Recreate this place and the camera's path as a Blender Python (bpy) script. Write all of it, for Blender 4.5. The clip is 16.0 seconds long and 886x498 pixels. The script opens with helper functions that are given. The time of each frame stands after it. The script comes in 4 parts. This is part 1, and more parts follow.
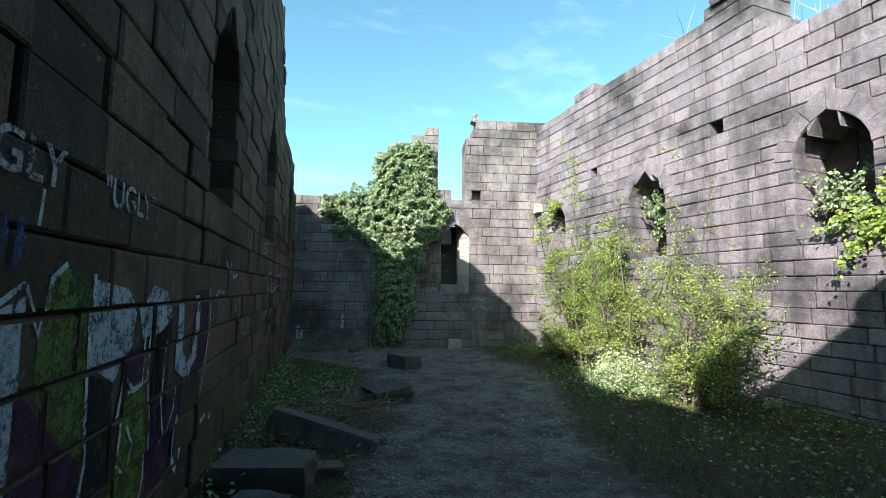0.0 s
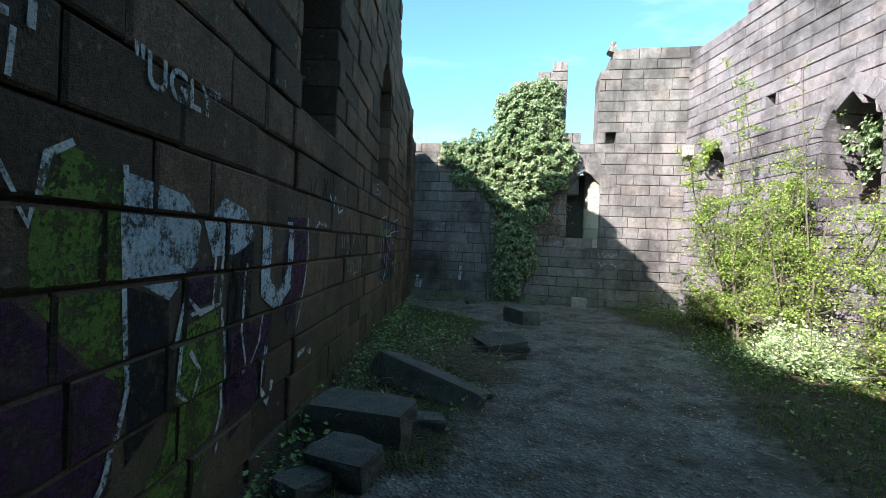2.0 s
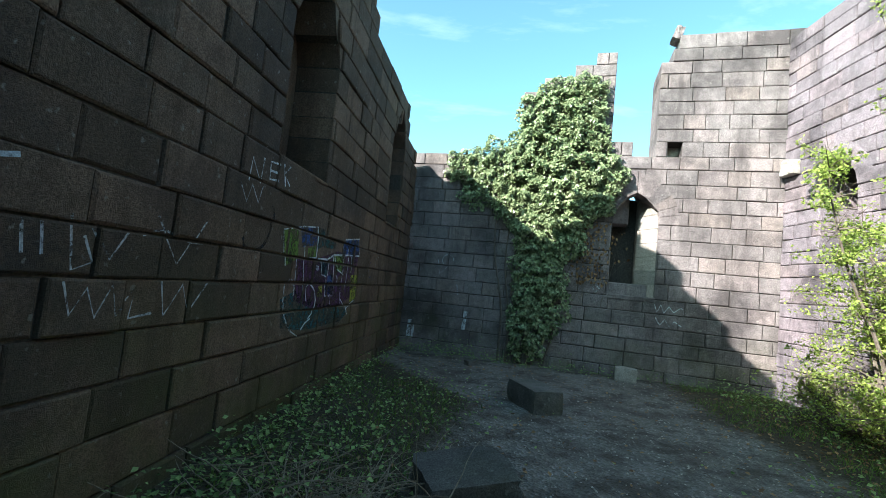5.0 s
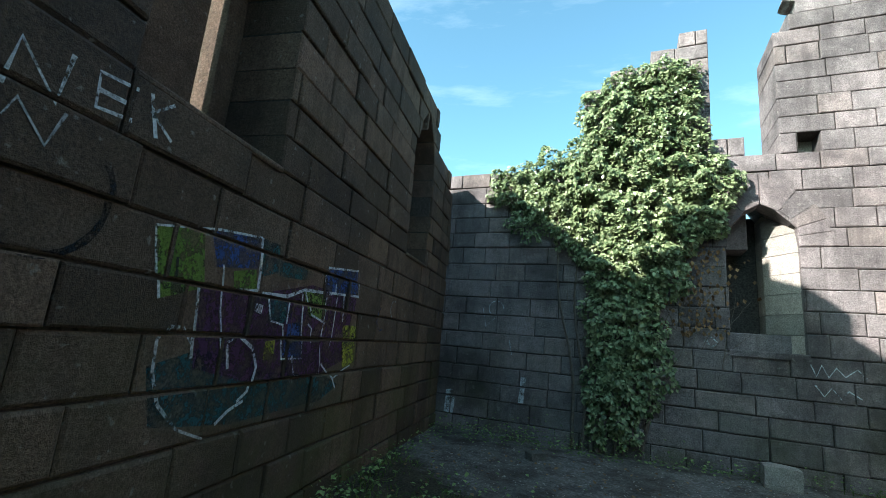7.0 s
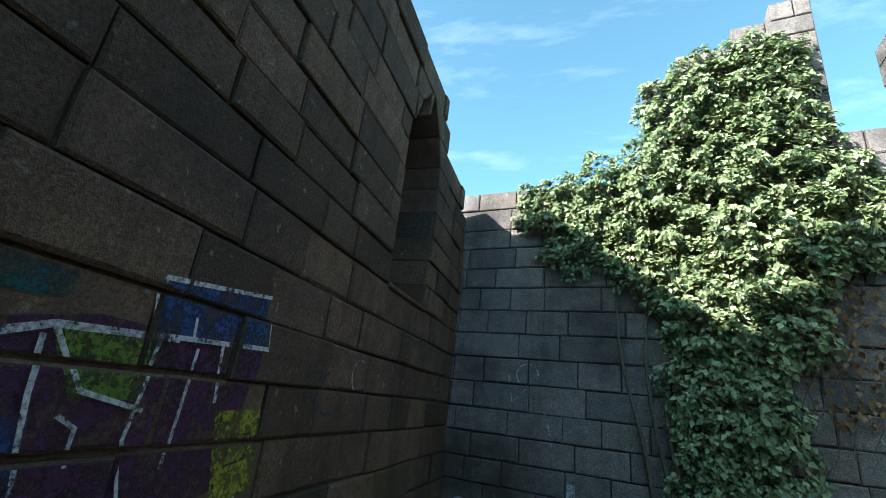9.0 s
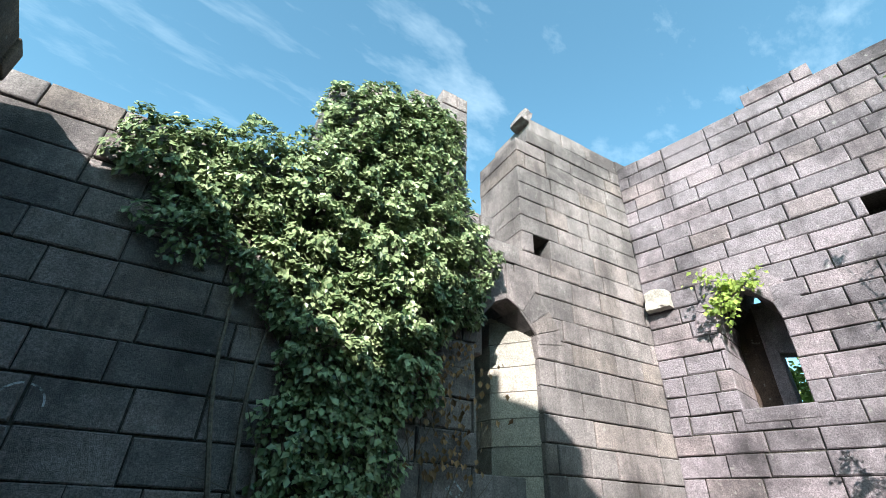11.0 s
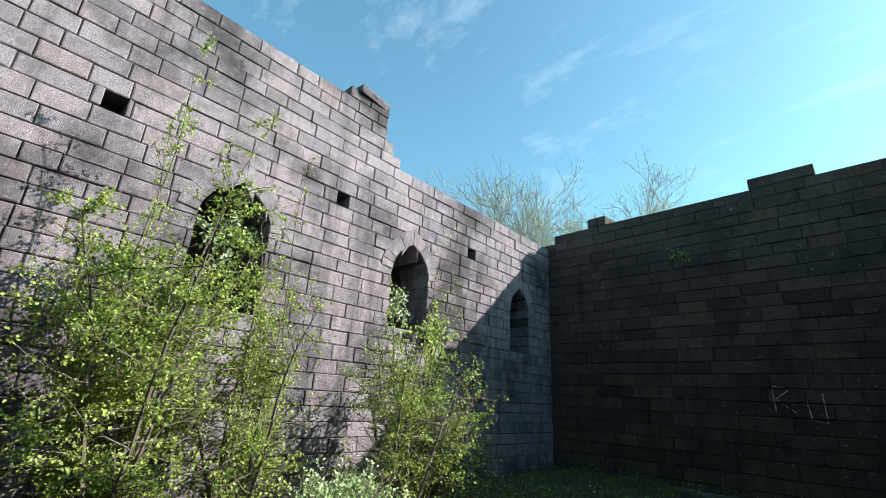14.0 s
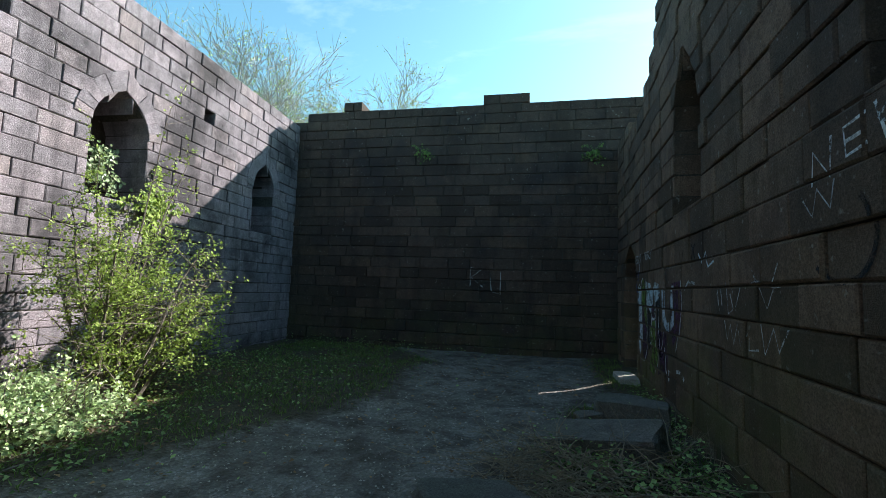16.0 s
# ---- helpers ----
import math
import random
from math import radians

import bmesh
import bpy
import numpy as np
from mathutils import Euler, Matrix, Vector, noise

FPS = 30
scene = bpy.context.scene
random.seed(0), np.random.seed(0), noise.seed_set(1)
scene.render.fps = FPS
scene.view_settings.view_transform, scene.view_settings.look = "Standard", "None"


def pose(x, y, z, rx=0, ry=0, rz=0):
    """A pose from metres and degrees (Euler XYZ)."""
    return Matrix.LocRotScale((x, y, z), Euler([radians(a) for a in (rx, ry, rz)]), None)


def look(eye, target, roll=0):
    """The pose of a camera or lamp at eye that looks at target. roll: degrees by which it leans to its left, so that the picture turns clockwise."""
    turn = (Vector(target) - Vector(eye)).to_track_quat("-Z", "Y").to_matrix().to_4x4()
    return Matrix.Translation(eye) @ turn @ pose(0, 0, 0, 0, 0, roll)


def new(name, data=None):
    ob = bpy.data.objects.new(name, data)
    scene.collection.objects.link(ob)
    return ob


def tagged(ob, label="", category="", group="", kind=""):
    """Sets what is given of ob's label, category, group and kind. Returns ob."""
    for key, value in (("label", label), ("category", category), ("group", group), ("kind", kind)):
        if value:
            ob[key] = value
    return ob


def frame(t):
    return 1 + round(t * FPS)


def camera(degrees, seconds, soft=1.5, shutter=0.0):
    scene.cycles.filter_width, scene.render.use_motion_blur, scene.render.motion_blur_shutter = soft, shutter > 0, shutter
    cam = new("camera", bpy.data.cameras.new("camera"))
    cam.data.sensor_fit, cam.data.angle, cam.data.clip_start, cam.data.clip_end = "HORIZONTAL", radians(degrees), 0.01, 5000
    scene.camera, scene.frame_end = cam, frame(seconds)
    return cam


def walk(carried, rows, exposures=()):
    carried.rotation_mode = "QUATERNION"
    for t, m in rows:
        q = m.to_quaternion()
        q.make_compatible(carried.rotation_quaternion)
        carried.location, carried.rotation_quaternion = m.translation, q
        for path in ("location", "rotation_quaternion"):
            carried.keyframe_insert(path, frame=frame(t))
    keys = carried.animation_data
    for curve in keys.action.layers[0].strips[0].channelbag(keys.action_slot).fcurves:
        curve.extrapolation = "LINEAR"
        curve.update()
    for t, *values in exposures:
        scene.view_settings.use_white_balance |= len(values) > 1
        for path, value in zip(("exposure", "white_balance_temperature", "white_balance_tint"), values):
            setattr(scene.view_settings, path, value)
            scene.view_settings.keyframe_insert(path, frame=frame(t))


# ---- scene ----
SUN_STRENGTH, SKY_STRENGTH = 5.0, 0.126
EXPOSURES = [(0.0, 1.35), (1.0, 1.45), (3.0, 1.65), (4.5, 1.75), (7.0, 1.6), (8.2, 1.75), (10.3, 1.75), (11.0, 1.5), (12.5, 1.2), (14.0, 1.15), (16.0, 1.3)]
cam = camera(89.97, 16.0, soft=0.8)
PATH = [
    (0, pose(0.036, -0.044, 1.617, 95.213, -0.789, -14.662)),
    (0.5, pose(0.017, 0.033, 1.580, 92.577, -0.826, -6.458)),
    (1, pose(-0.007, 0.096, 1.532, 90.897, -0.479, -0.871)),
    (1.5, pose(0.098, 0.323, 1.459, 89.058, -2.690, 0.688)),
    (2, pose(0.215, 0.590, 1.449, 89.364, -2.626, 1.059)),
    (2.5, pose(0.396, 0.911, 1.406, 88.047, -2.569, 4.122)),
    (3, pose(0.526, 1.307, 1.372, 87.206, -3.127, 8.089)),
    (3.5, pose(0.667, 1.814, 1.431, 82.310, -5.528, 2.166)),
    (4, pose(0.837, 2.349, 1.442, 81.708, -4.926, 1.303)),
    (4.5, pose(0.973, 2.865, 1.412, 88.071, -5.758, 4.751)),
    (4.7, pose(0.995, 3.105, 1.416, 91.076, -5.828, 5.597)),
    (6.8, pose(0.821, 5.381, 1.319, 100.848, -4.787, 11.143)),
    (7, pose(0.835, 5.598, 1.349, 101.464, -4.809, 12.893)),
    (7.5, pose(0.799, 6.004, 1.307, 102.230, -6.480, 12.630)),
    (8, pose(0.684, 6.676, 1.502, 106.044, -6.540, 15.370)),
    (8.2, pose(0.655, 6.851, 1.591, 106.459, -6.532, 17.055)),
    (10.3, pose(0.167, 8.933, 1.374, 115.008, -4.635, -10.611)),
    (10.5, pose(0.156, 9.080, 1.409, 115.785, -4.966, -19.335)),
    (11, pose(0.251, 9.132, 1.433, 120.915, -2.019, -39.529)),
    (11.5, pose(0.287, 9.231, 1.421, 122.729, -0.103, -58.381)),
    (12, pose(0.197, 9.335, 1.408, 121.291, 0.274, -76.323)),
    (12.5, pose(0.206, 9.347, 1.421, 118.930, -0.563, -91.665)),
    (13, pose(0.272, 9.255, 1.392, 116.703, -1.334, -105.663)),
    (13.5, pose(0.251, 9.255, 1.348, 114.311, -3.122, -120.513)),
    (14, pose(0.283, 9.223, 1.372, 108.962, -3.003, -133.231)),
    (14.5, pose(0.262, 9.250, 1.383, 103.798, -2.205, -143.973)),
    (15, pose(0.316, 9.300, 1.428, 100.171, -1.910, -153.288)),
    (15.5, pose(0.394, 9.240, 1.447, 97.145, -1.857, -160.468)),
    (16, pose(0.456, 9.208, 1.417, 95.213, -1.924, -165.932)),
]
walk(cam, PATH, EXPOSURES)

# ---- world and sun ----
SUN = Vector((1.2, 1.136, -1.0)).normalized()      # the way the sunlight travels
world = bpy.data.worlds.new("sky_world")
scene.world = world
world.use_nodes = True
wn, wl = world.node_tree.nodes, world.node_tree.links
sky = wn.new("ShaderNodeTexSky")
sky.sky_type = "NISHITA"
sky.sun_disc = False
sky.sun_elevation = math.asin(-SUN.z)
sky.sun_rotation = math.atan2(-SUN.x, -SUN.y)
sky.altitude = 200
sky.air_density, sky.dust_density, sky.ozone_density = 1.0, 1.3, 2.0
wtc = wn.new("ShaderNodeTexCoord")
wmap = wn.new("ShaderNodeMapping")
wmap.inputs["Scale"].default_value = (0.8, 4.2, 5.0)
wmap.inputs["Rotation"].default_value = (0.2, 0.1, 0.9)
cir = wn.new("ShaderNodeTexNoise")
cir.inputs["Scale"].default_value = 1.6
cir.inputs["Detail"].default_value = 9
cir.inputs["Roughness"].default_value = 0.62
cramp = wn.new("ShaderNodeValToRGB")
cramp.color_ramp.elements[0].position, cramp.color_ramp.elements[1].position = 0.53, 0.9
cramp.color_ramp.elements[0].color = (0, 0, 0, 1)
cramp.color_ramp.elements[1].color = (0.3, 0.3, 0.3, 1)
cmix = wn.new("ShaderNodeMix")
cmix.data_type = "RGBA"
cmix.inputs["B"].default_value = (7.0, 8.2, 8.6, 1)
wl.new(wtc.outputs["Generated"], wmap.inputs["Vector"])
wl.new(wmap.outputs["Vector"], cir.inputs["Vector"])
wl.new(cir.outputs["Fac"], cramp.inputs["Fac"])
wl.new(cramp.outputs["Color"], cmix.inputs["Factor"])
tint = wn.new("ShaderNodeMix")
tint.data_type, tint.blend_type = "RGBA", "MULTIPLY"
tint.inputs["Factor"].default_value = 1.0
tint.inputs["B"].default_value = (0.8, 1.2, 1.04, 1)
wl.new(sky.outputs["Color"], tint.inputs["A"])
wl.new(tint.outputs["Result"], cmix.inputs["A"])
wl.new(cmix.outputs["Result"], wn["Background"].inputs["Color"])
wn["Background"].inputs["Strength"].default_value = SKY_STRENGTH
sun = new("sun", bpy.data.lights.new("sun", "SUN"))
sun.data.energy, sun.data.angle, sun.data.color = SUN_STRENGTH, radians(0.53), (1.0, 0.965, 0.91)
sun.matrix_world = look((0, 0, 20), Vector((0, 0, 20)) + SUN)

# ---- materials ----


class Nodes:
    """A small helper round one material's node tree."""

    def __init__(self, name):
        self.mat = bpy.data.materials.new(name)
        self.mat.use_nodes = True
        self.t = self.mat.node_tree
        self.bsdf = self.t.nodes["Principled BSDF"]
        self.co = self.n("ShaderNodeTexCoord")

    def n(self, kind, **inputs):
        node = self.t.nodes.new(kind)
        for k, v in inputs.items():
            node.inputs[k.replace("_", " ")].default_value = v
        return node

    def link(self, a, b):
        self.t.links.new(a, b)

    def noise(self, scale, detail=4, rough=0.55, vec=None):
        q = self.n("ShaderNodeTexNoise", Scale=scale, Detail=detail, Roughness=rough)
        self.link(vec or self.co.outputs["Object"], q.inputs["Vector"])
        return q.outputs["Fac"]

    def ramp(self, fac, stops):
        q = self.n("ShaderNodeValToRGB")
        r = q.color_ramp
        while len(r.elements) < len(stops):
            r.elements.new(0.5)
        for e, (p, c) in zip(r.elements, stops):
            e.position, e.color = p, (*c, 1) if len(c) == 3 else c
        self.link(fac, q.inputs["Fac"])
        return q.outputs["Color"]

    def mix(self, fac, a, b, blend="MIX"):
        q = self.n("ShaderNodeMix")
        q.data_type, q.blend_type = "RGBA", blend
        for s, v in (("Factor", fac), ("A", a), ("B", b)):
            if hasattr(v, "default_value"):
                self.link(v, q.inputs[s])
            else:
                q.inputs[s].default_value = v if s == "Factor" else (*v, 1)
        return q.outputs["Result"]

    def finish(self, color, rough, bump=None, strength=0.4, dist=0.02):
        if hasattr(color, "default_value"):
            self.link(color, self.bsdf.inputs["Base Color"])
        else:
            self.bsdf.inputs["Base Color"].default_value = (*color, 1)
        self.bsdf.inputs["Roughness"].default_value = rough
        self.bsdf.inputs["Specular IOR Level"].default_value = 0.25
        if bump is not None:
            q = self.n("ShaderNodeBump", Strength=strength, Distance=dist)
            self.link(bump, q.inputs["Height"])
            self.link(q.outputs["Normal"], self.bsdf.inputs["Normal"])
        return self.mat


def stone(name, base, soot, moss=0.0, random="island", brown=(0.20, 0.15, 0.10), vary=1.0):
    """Old gritstone: block-to-block tint, grain, soot stains, a little algae low down."""
    k = Nodes(name)
    if random == "island":
        rnd = k.n("ShaderNodeNewGeometry").outputs["Random Per Island"]
    else:
        rnd = k.n("ShaderNodeObjectInfo").outputs["Random"]
    pos = k.n("ShaderNodeNewGeometry").outputs["Position"]
    tint = k.ramp(rnd, [(0.0, [c * (1 - 0.22 * vary) for c in base]), (0.45, base), (0.8, [base[0] * (1 + 0.16 * vary), base[1] * (1 + 0.11 * vary), base[2] * (1 + 0.1 * vary)]),
                        (1.0, [base[0] * 0.9 + brown[0] * 0.15, base[1] * 0.88 + brown[1] * 0.12, base[2] * 0.85 + brown[2] * 0.1])])
    grain = k.noise(70, 6, 0.75, pos)
    mid = k.noise(9, 7, 0.68, pos)
    big = k.noise(0.8, 6, 0.65, pos)
    col = k.mix(0.75, tint, k.ramp(grain, [(0.32, (0.12, 0.12, 0.12)), (0.5, (0.5, 0.5, 0.5)), (0.68, (0.92, 0.91, 0.9))]), "OVERLAY")
    col = k.mix(k.ramp(big, [(0.47, (0, 0, 0)), (0.64, (soot, soot, soot))]), col, (0.03, 0.027, 0.03))
    col = k.mix(k.ramp(mid, [(0.47, (0, 0, 0)), (0.72, (0.6, 0.6, 0.6))]), col, [c * 0.4 for c in base])
    pit = k.n("ShaderNodeTexVoronoi", Scale=48.0)
    k.link(pos, pit.inputs["Vector"])
    col = k.mix(k.ramp(pit.outputs["Distance"], [(0.1, (0.35, 0.35, 0.35)), (0.28, (0, 0, 0))]), col, [c * 0.35 for c in base])
    lich = k.noise(16, 3, 0.5, pos)
    col = k.mix(k.ramp(lich, [(0.66, (0, 0, 0)), (0.72, (0.35, 0.35, 0.35))]), col, (0.42, 0.42, 0.38))
    if moss:
        xyz = k.n("ShaderNodeSeparateXYZ")
        k.link(pos, xyz.inputs["Vector"])
        low = k.n("ShaderNodeMapRange", From_Min=0.1, From_Max=1.6, To_Min=1.0, To_Max=0.0)
        k.link(xyz.outputs["Z"], low.inputs["Value"])
        m = k.n("ShaderNodeMath")
        m.operation = "MULTIPLY"
        k.link(low.outputs["Result"], m.inputs[0])
        k.link(k.ramp(k.noise(1.4, 6, 0.65, pos), [(0.4, (0, 0, 0)), (0.65, (moss, moss, moss))]), m.inputs[1])
        col = k.mix(m.outputs["Value"], col, (0.085, 0.10, 0.035))
    drip = k.n("ShaderNodeMapping", Scale=(2.2, 2.2, 0.35))
    k.link(pos, drip.inputs["Vector"])
    streak = k.noise(1.0, 7, 0.7, drip.outputs["Vector"])
    col = k.mix(k.ramp(streak, [(0.5, (0, 0, 0)), (0.72, (soot, soot, soot))]), col, [c * 0.22 for c in base])
    bm = k.n("ShaderNodeMath")
    bm.operation = "ADD"
    k.link(grain, bm.inputs[0])
    k.link(mid, bm.inputs[1])
    b2 = k.n("ShaderNodeMath")
    b2.operation = "ADD"
    k.link(bm.outputs["Value"], b2.inputs[0])
    k.link(k.noise(170, 3, 0.6, pos), b2.inputs[1])
    return k.finish(col, 0.92, b2.outputs["Value"], 0.75, 0.018)


M_STONE_R = stone("gritstone_grey", (0.262, 0.228, 0.252), 0.9)
M_STONE_F = stone("gritstone_grey_brown", (0.265, 0.236, 0.235), 0.75, 0.5)
# left wall: brown stone, taken darker than the sunlit walls to carry its shade
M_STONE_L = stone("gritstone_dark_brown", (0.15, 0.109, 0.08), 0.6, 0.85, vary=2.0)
# back wall: sooty, and its shade is deepened in the base colour too
M_STONE_B = stone("gritstone_sooty_shaded", (0.082, 0.06, 0.05), 0.75, 0.5)
M_STONE_P = stone("gritstone_pale", (0.43, 0.40, 0.36), 0.15)
M_BLOCK = stone("fallen_gritstone", (0.15, 0.145, 0.14), 0.3, 0.3, "object")
M_PIECE = {}
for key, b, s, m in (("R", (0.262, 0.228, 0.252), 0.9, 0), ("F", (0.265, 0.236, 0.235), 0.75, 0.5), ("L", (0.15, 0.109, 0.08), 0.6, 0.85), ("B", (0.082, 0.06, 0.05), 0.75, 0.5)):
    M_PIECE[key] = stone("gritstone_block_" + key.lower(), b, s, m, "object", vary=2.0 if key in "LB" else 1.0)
# paler gritstone, full sun put into the colour of the doorway jamb
M_PALE_PIECE = stone("gritstone_sunlit_pale", (0.43, 0.40, 0.36), 0.15, 0, "object")


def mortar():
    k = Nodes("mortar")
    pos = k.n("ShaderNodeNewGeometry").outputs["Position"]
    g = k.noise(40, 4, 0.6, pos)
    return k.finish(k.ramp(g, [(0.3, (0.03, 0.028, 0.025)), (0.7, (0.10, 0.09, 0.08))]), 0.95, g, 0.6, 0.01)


M_MORTAR = mortar()


def ground_mat():
    k = Nodes("trodden_ground")
    pos = k.n("ShaderNodeNewGeometry").outputs["Position"]
    at = k.n("ShaderNodeAttribute")
    at.attribute_name = "trodden"
    fine, mid, big = k.noise(70, 5, 0.7, pos), k.noise(9, 6, 0.65, pos), k.noise(1.3, 5, 0.6, pos)
    vor = k.n("ShaderNodeTexVoronoi", Scale=38.0)
    k.link(pos, vor.inputs["Vector"])
    grit = k.ramp(vor.outputs["Color"], [(0.0, (0.12, 0.108, 0.098)), (0.5, (0.2, 0.185, 0.172)), (1.0, (0.38, 0.36, 0.345))])
    grit = k.mix(k.ramp(fine, [(0.35, (0, 0, 0)), (0.65, (0.8, 0.8, 0.8))]), grit, (0.13, 0.115, 0.1))
    patch = k.noise(2.6, 7, 0.72, pos)
    grit = k.mix(k.ramp(big, [(0.4, (0, 0, 0)), (0.66, (0.75, 0.75, 0.75))]), grit, (0.085, 0.071, 0.058))
    grit = k.mix(k.ramp(patch, [(0.48, (0, 0, 0)), (0.62, (0.8, 0.8, 0.8))]), grit, (0.06, 0.05, 0.042))
    soil = k.ramp(mid, [(0.3, (0.035, 0.03, 0.02)), (0.6, (0.075, 0.06, 0.04)), (0.8, (0.06, 0.075, 0.025))])
    edge = k.n("ShaderNodeMath")
    edge.operation = "ADD"
    k.link(at.outputs["Fac"], edge.inputs[0])
    sub = k.n("ShaderNodeMath")
    sub.operation = "MULTIPLY_ADD"
    k.link(mid, sub.inputs[0])
    sub.inputs[1].default_value, sub.inputs[2].default_value = 0.9, -0.45
    k.link(sub.outputs["Value"], edge.inputs[1])
    col = k.mix(k.ramp(edge.outputs["Value"], [(0.35, (0, 0, 0)), (0.65, (1, 1, 1))]), soil, grit)
    h = k.n("ShaderNodeMath")
    h.operation = "ADD"
    k.link(vor.outputs["Distance"], h.inputs[0])
    k.link(mid, h.inputs[1])
    return k.finish(col, 0.95, h.outputs["Value"], 0.8, 0.03)


M_GROUND = ground_mat()


def leaf_mat(name, dark, light, gloss=0.45, trans=0.35):
    k = Nodes(name)
    rnd = k.n("ShaderNodeNewGeometry").outputs["Random Per Island"]
    col = k.ramp(rnd, [(0.0, dark), (0.6, light), (1.0, [min(1, c * 1.35) for c in light])])
    k.finish(col, gloss)
    k.bsdf.inputs["Specular IOR Level"].default_value = 0.4
    tr = k.n("ShaderNodeBsdfTranslucent")
    k.link(col, tr.inputs["Color"])
    mx = k.n("ShaderNodeMixShader", Fac=trans)
    k.link(k.bsdf.outputs["BSDF"], mx.inputs[1])
    k.link(tr.outputs["BSDF"], mx.inputs[2])
    k.link(mx.outputs["Shader"], k.t.nodes["Material Output"].inputs["Surface"])
    return k.mat


M_IVY = leaf_mat("ivy_leaf", (0.04, 0.08, 0.026), (0.25, 0.31, 0.165), 0.28, 0.2)
M_HAW = leaf_mat("hawthorn_leaf", (0.13, 0.2, 0.04), (0.33, 0.42, 0.10), 0.5, 0.45)
M_GRASS = leaf_mat("grass_blade", (0.04, 0.085, 0.015), (0.13, 0.2, 0.045), 0.6, 0.3)
# weed leaf with strong sun lightened into its colour, for the lit patch only
M_SUNLIT_WEED = leaf_mat("sunlit_weed_leaf", (0.24, 0.34, 0.14), (0.48, 0.58, 0.32), 0.6, 0.3)
M_DRY = leaf_mat("dead_leaf", (0.11, 0.06, 0.03), (0.26, 0.16, 0.08), 0.8, 0.2)
M_NETTLE = leaf_mat("weed_leaf", (0.07, 0.13, 0.035), (0.24, 0.34, 0.12), 0.6, 0.3)


def bark(name, a, b):
    k = Nodes(name)
    pos = k.n("ShaderNodeNewGeometry").outputs["Position"]
    g = k.noise(35, 5, 0.7, pos)
    return k.finish(k.ramp(g, [(0.3, a), (0.7, b)]), 0.9, g, 0.6, 0.01)


M_BARK = bark("grey_bark", (0.07, 0.055, 0.045), (0.2, 0.17, 0.14))
M_TWIG = bark("pale_dead_wood", (0.13, 0.10, 0.07), (0.32, 0.27, 0.2))
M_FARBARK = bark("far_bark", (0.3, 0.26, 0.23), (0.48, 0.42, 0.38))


def paint(name, color, cover=0.5):
    """Worn spray paint: patches of the stone show through."""
    k = Nodes(name)
    pos = k.n("ShaderNodeNewGeometry").outputs["Position"]
    g, f = k.noise(9, 7, 0.7, pos), k.noise(48, 6, 0.75, pos)
    col = k.mix(k.ramp(f, [(0.35, (0, 0, 0)), (0.65, (0.7, 0.7, 0.7))]), color, [c * 0.45 for c in color])
    k.finish(col, 0.8, f, 0.9, 0.02)
    add = k.n("ShaderNodeMath")
    add.operation = "MULTIPLY_ADD"
    k.link(f, add.inputs[0])
    add.inputs[1].default_value = 0.7
    k.link(g, add.inputs[2])
    tr = k.n("ShaderNodeBsdfTransparent")
    mx = k.n("ShaderNodeMixShader")
    k.link(k.ramp(add.outputs["Value"], [(cover + 0.17, (1, 1, 1)), (min(1.0, cover + 0.42), (0.03, 0.03, 0.03))]), mx.inputs[0])
    k.link(tr.outputs["BSDF"], mx.inputs[1])
    k.link(k.bsdf.outputs["BSDF"], mx.inputs[2])
    k.link(mx.outputs["Shader"], k.t.nodes["Material Output"].inputs["Surface"])
    return k.mat


P_WHITE = paint("white_spray", (0.74, 0.8, 0.83), 0.63)
P_PALE = paint("pale_blue_spray", (0.56, 0.68, 0.77), 0.635)
P_GREEN = paint("green_spray", (0.16, 0.25, 0.05), 0.62)
P_PURPLE = paint("purple_spray", (0.09, 0.035, 0.085), 0.61)
P_BLACK = paint("black_spray", (0.02, 0.022, 0.028), 0.63)
P_BLUE = paint("blue_spray", (0.05, 0.10, 0.27), 0.57)
P_TEAL = paint("teal_spray", (0.03, 0.11, 0.12), 0.56)
P_FAINT = paint("faint_white_spray", (0.6, 0.64, 0.66), 0.6)
P_YELLOW = paint("yellow_spray", (0.40, 0.42, 0.06), 0.56)

# ---- builders ----
rng = random.Random(7)


def obj(name, verts, faces, mat, parent=None, label=""):
    me = bpy.data.meshes.new(name)
    me.from_pydata(verts, [], faces)
    me.materials.append(mat)
    ob = new(name, me)
    if parent is not None:
        ob.parent = parent
    if label:
        ob["label"] = label
    return ob


def part(name, bm, material, parent, label=""):
    me = bpy.data.meshes.new(name)
    bm.to_mesh(me)
    bm.free()
    me.materials.append(material)
    ob = new(name, me)
    ob.parent = parent
    if label:
        ob["label"] = label
    return ob


class Bag:
    """Collects polygons for one mesh."""

    def __init__(self):
        self.v, self.f = [], []

    def add(self, verts, faces):
        o = len(self.v)
        self.v.extend(verts)
        self.f.extend([tuple(i + o for i in q) for q in faces])


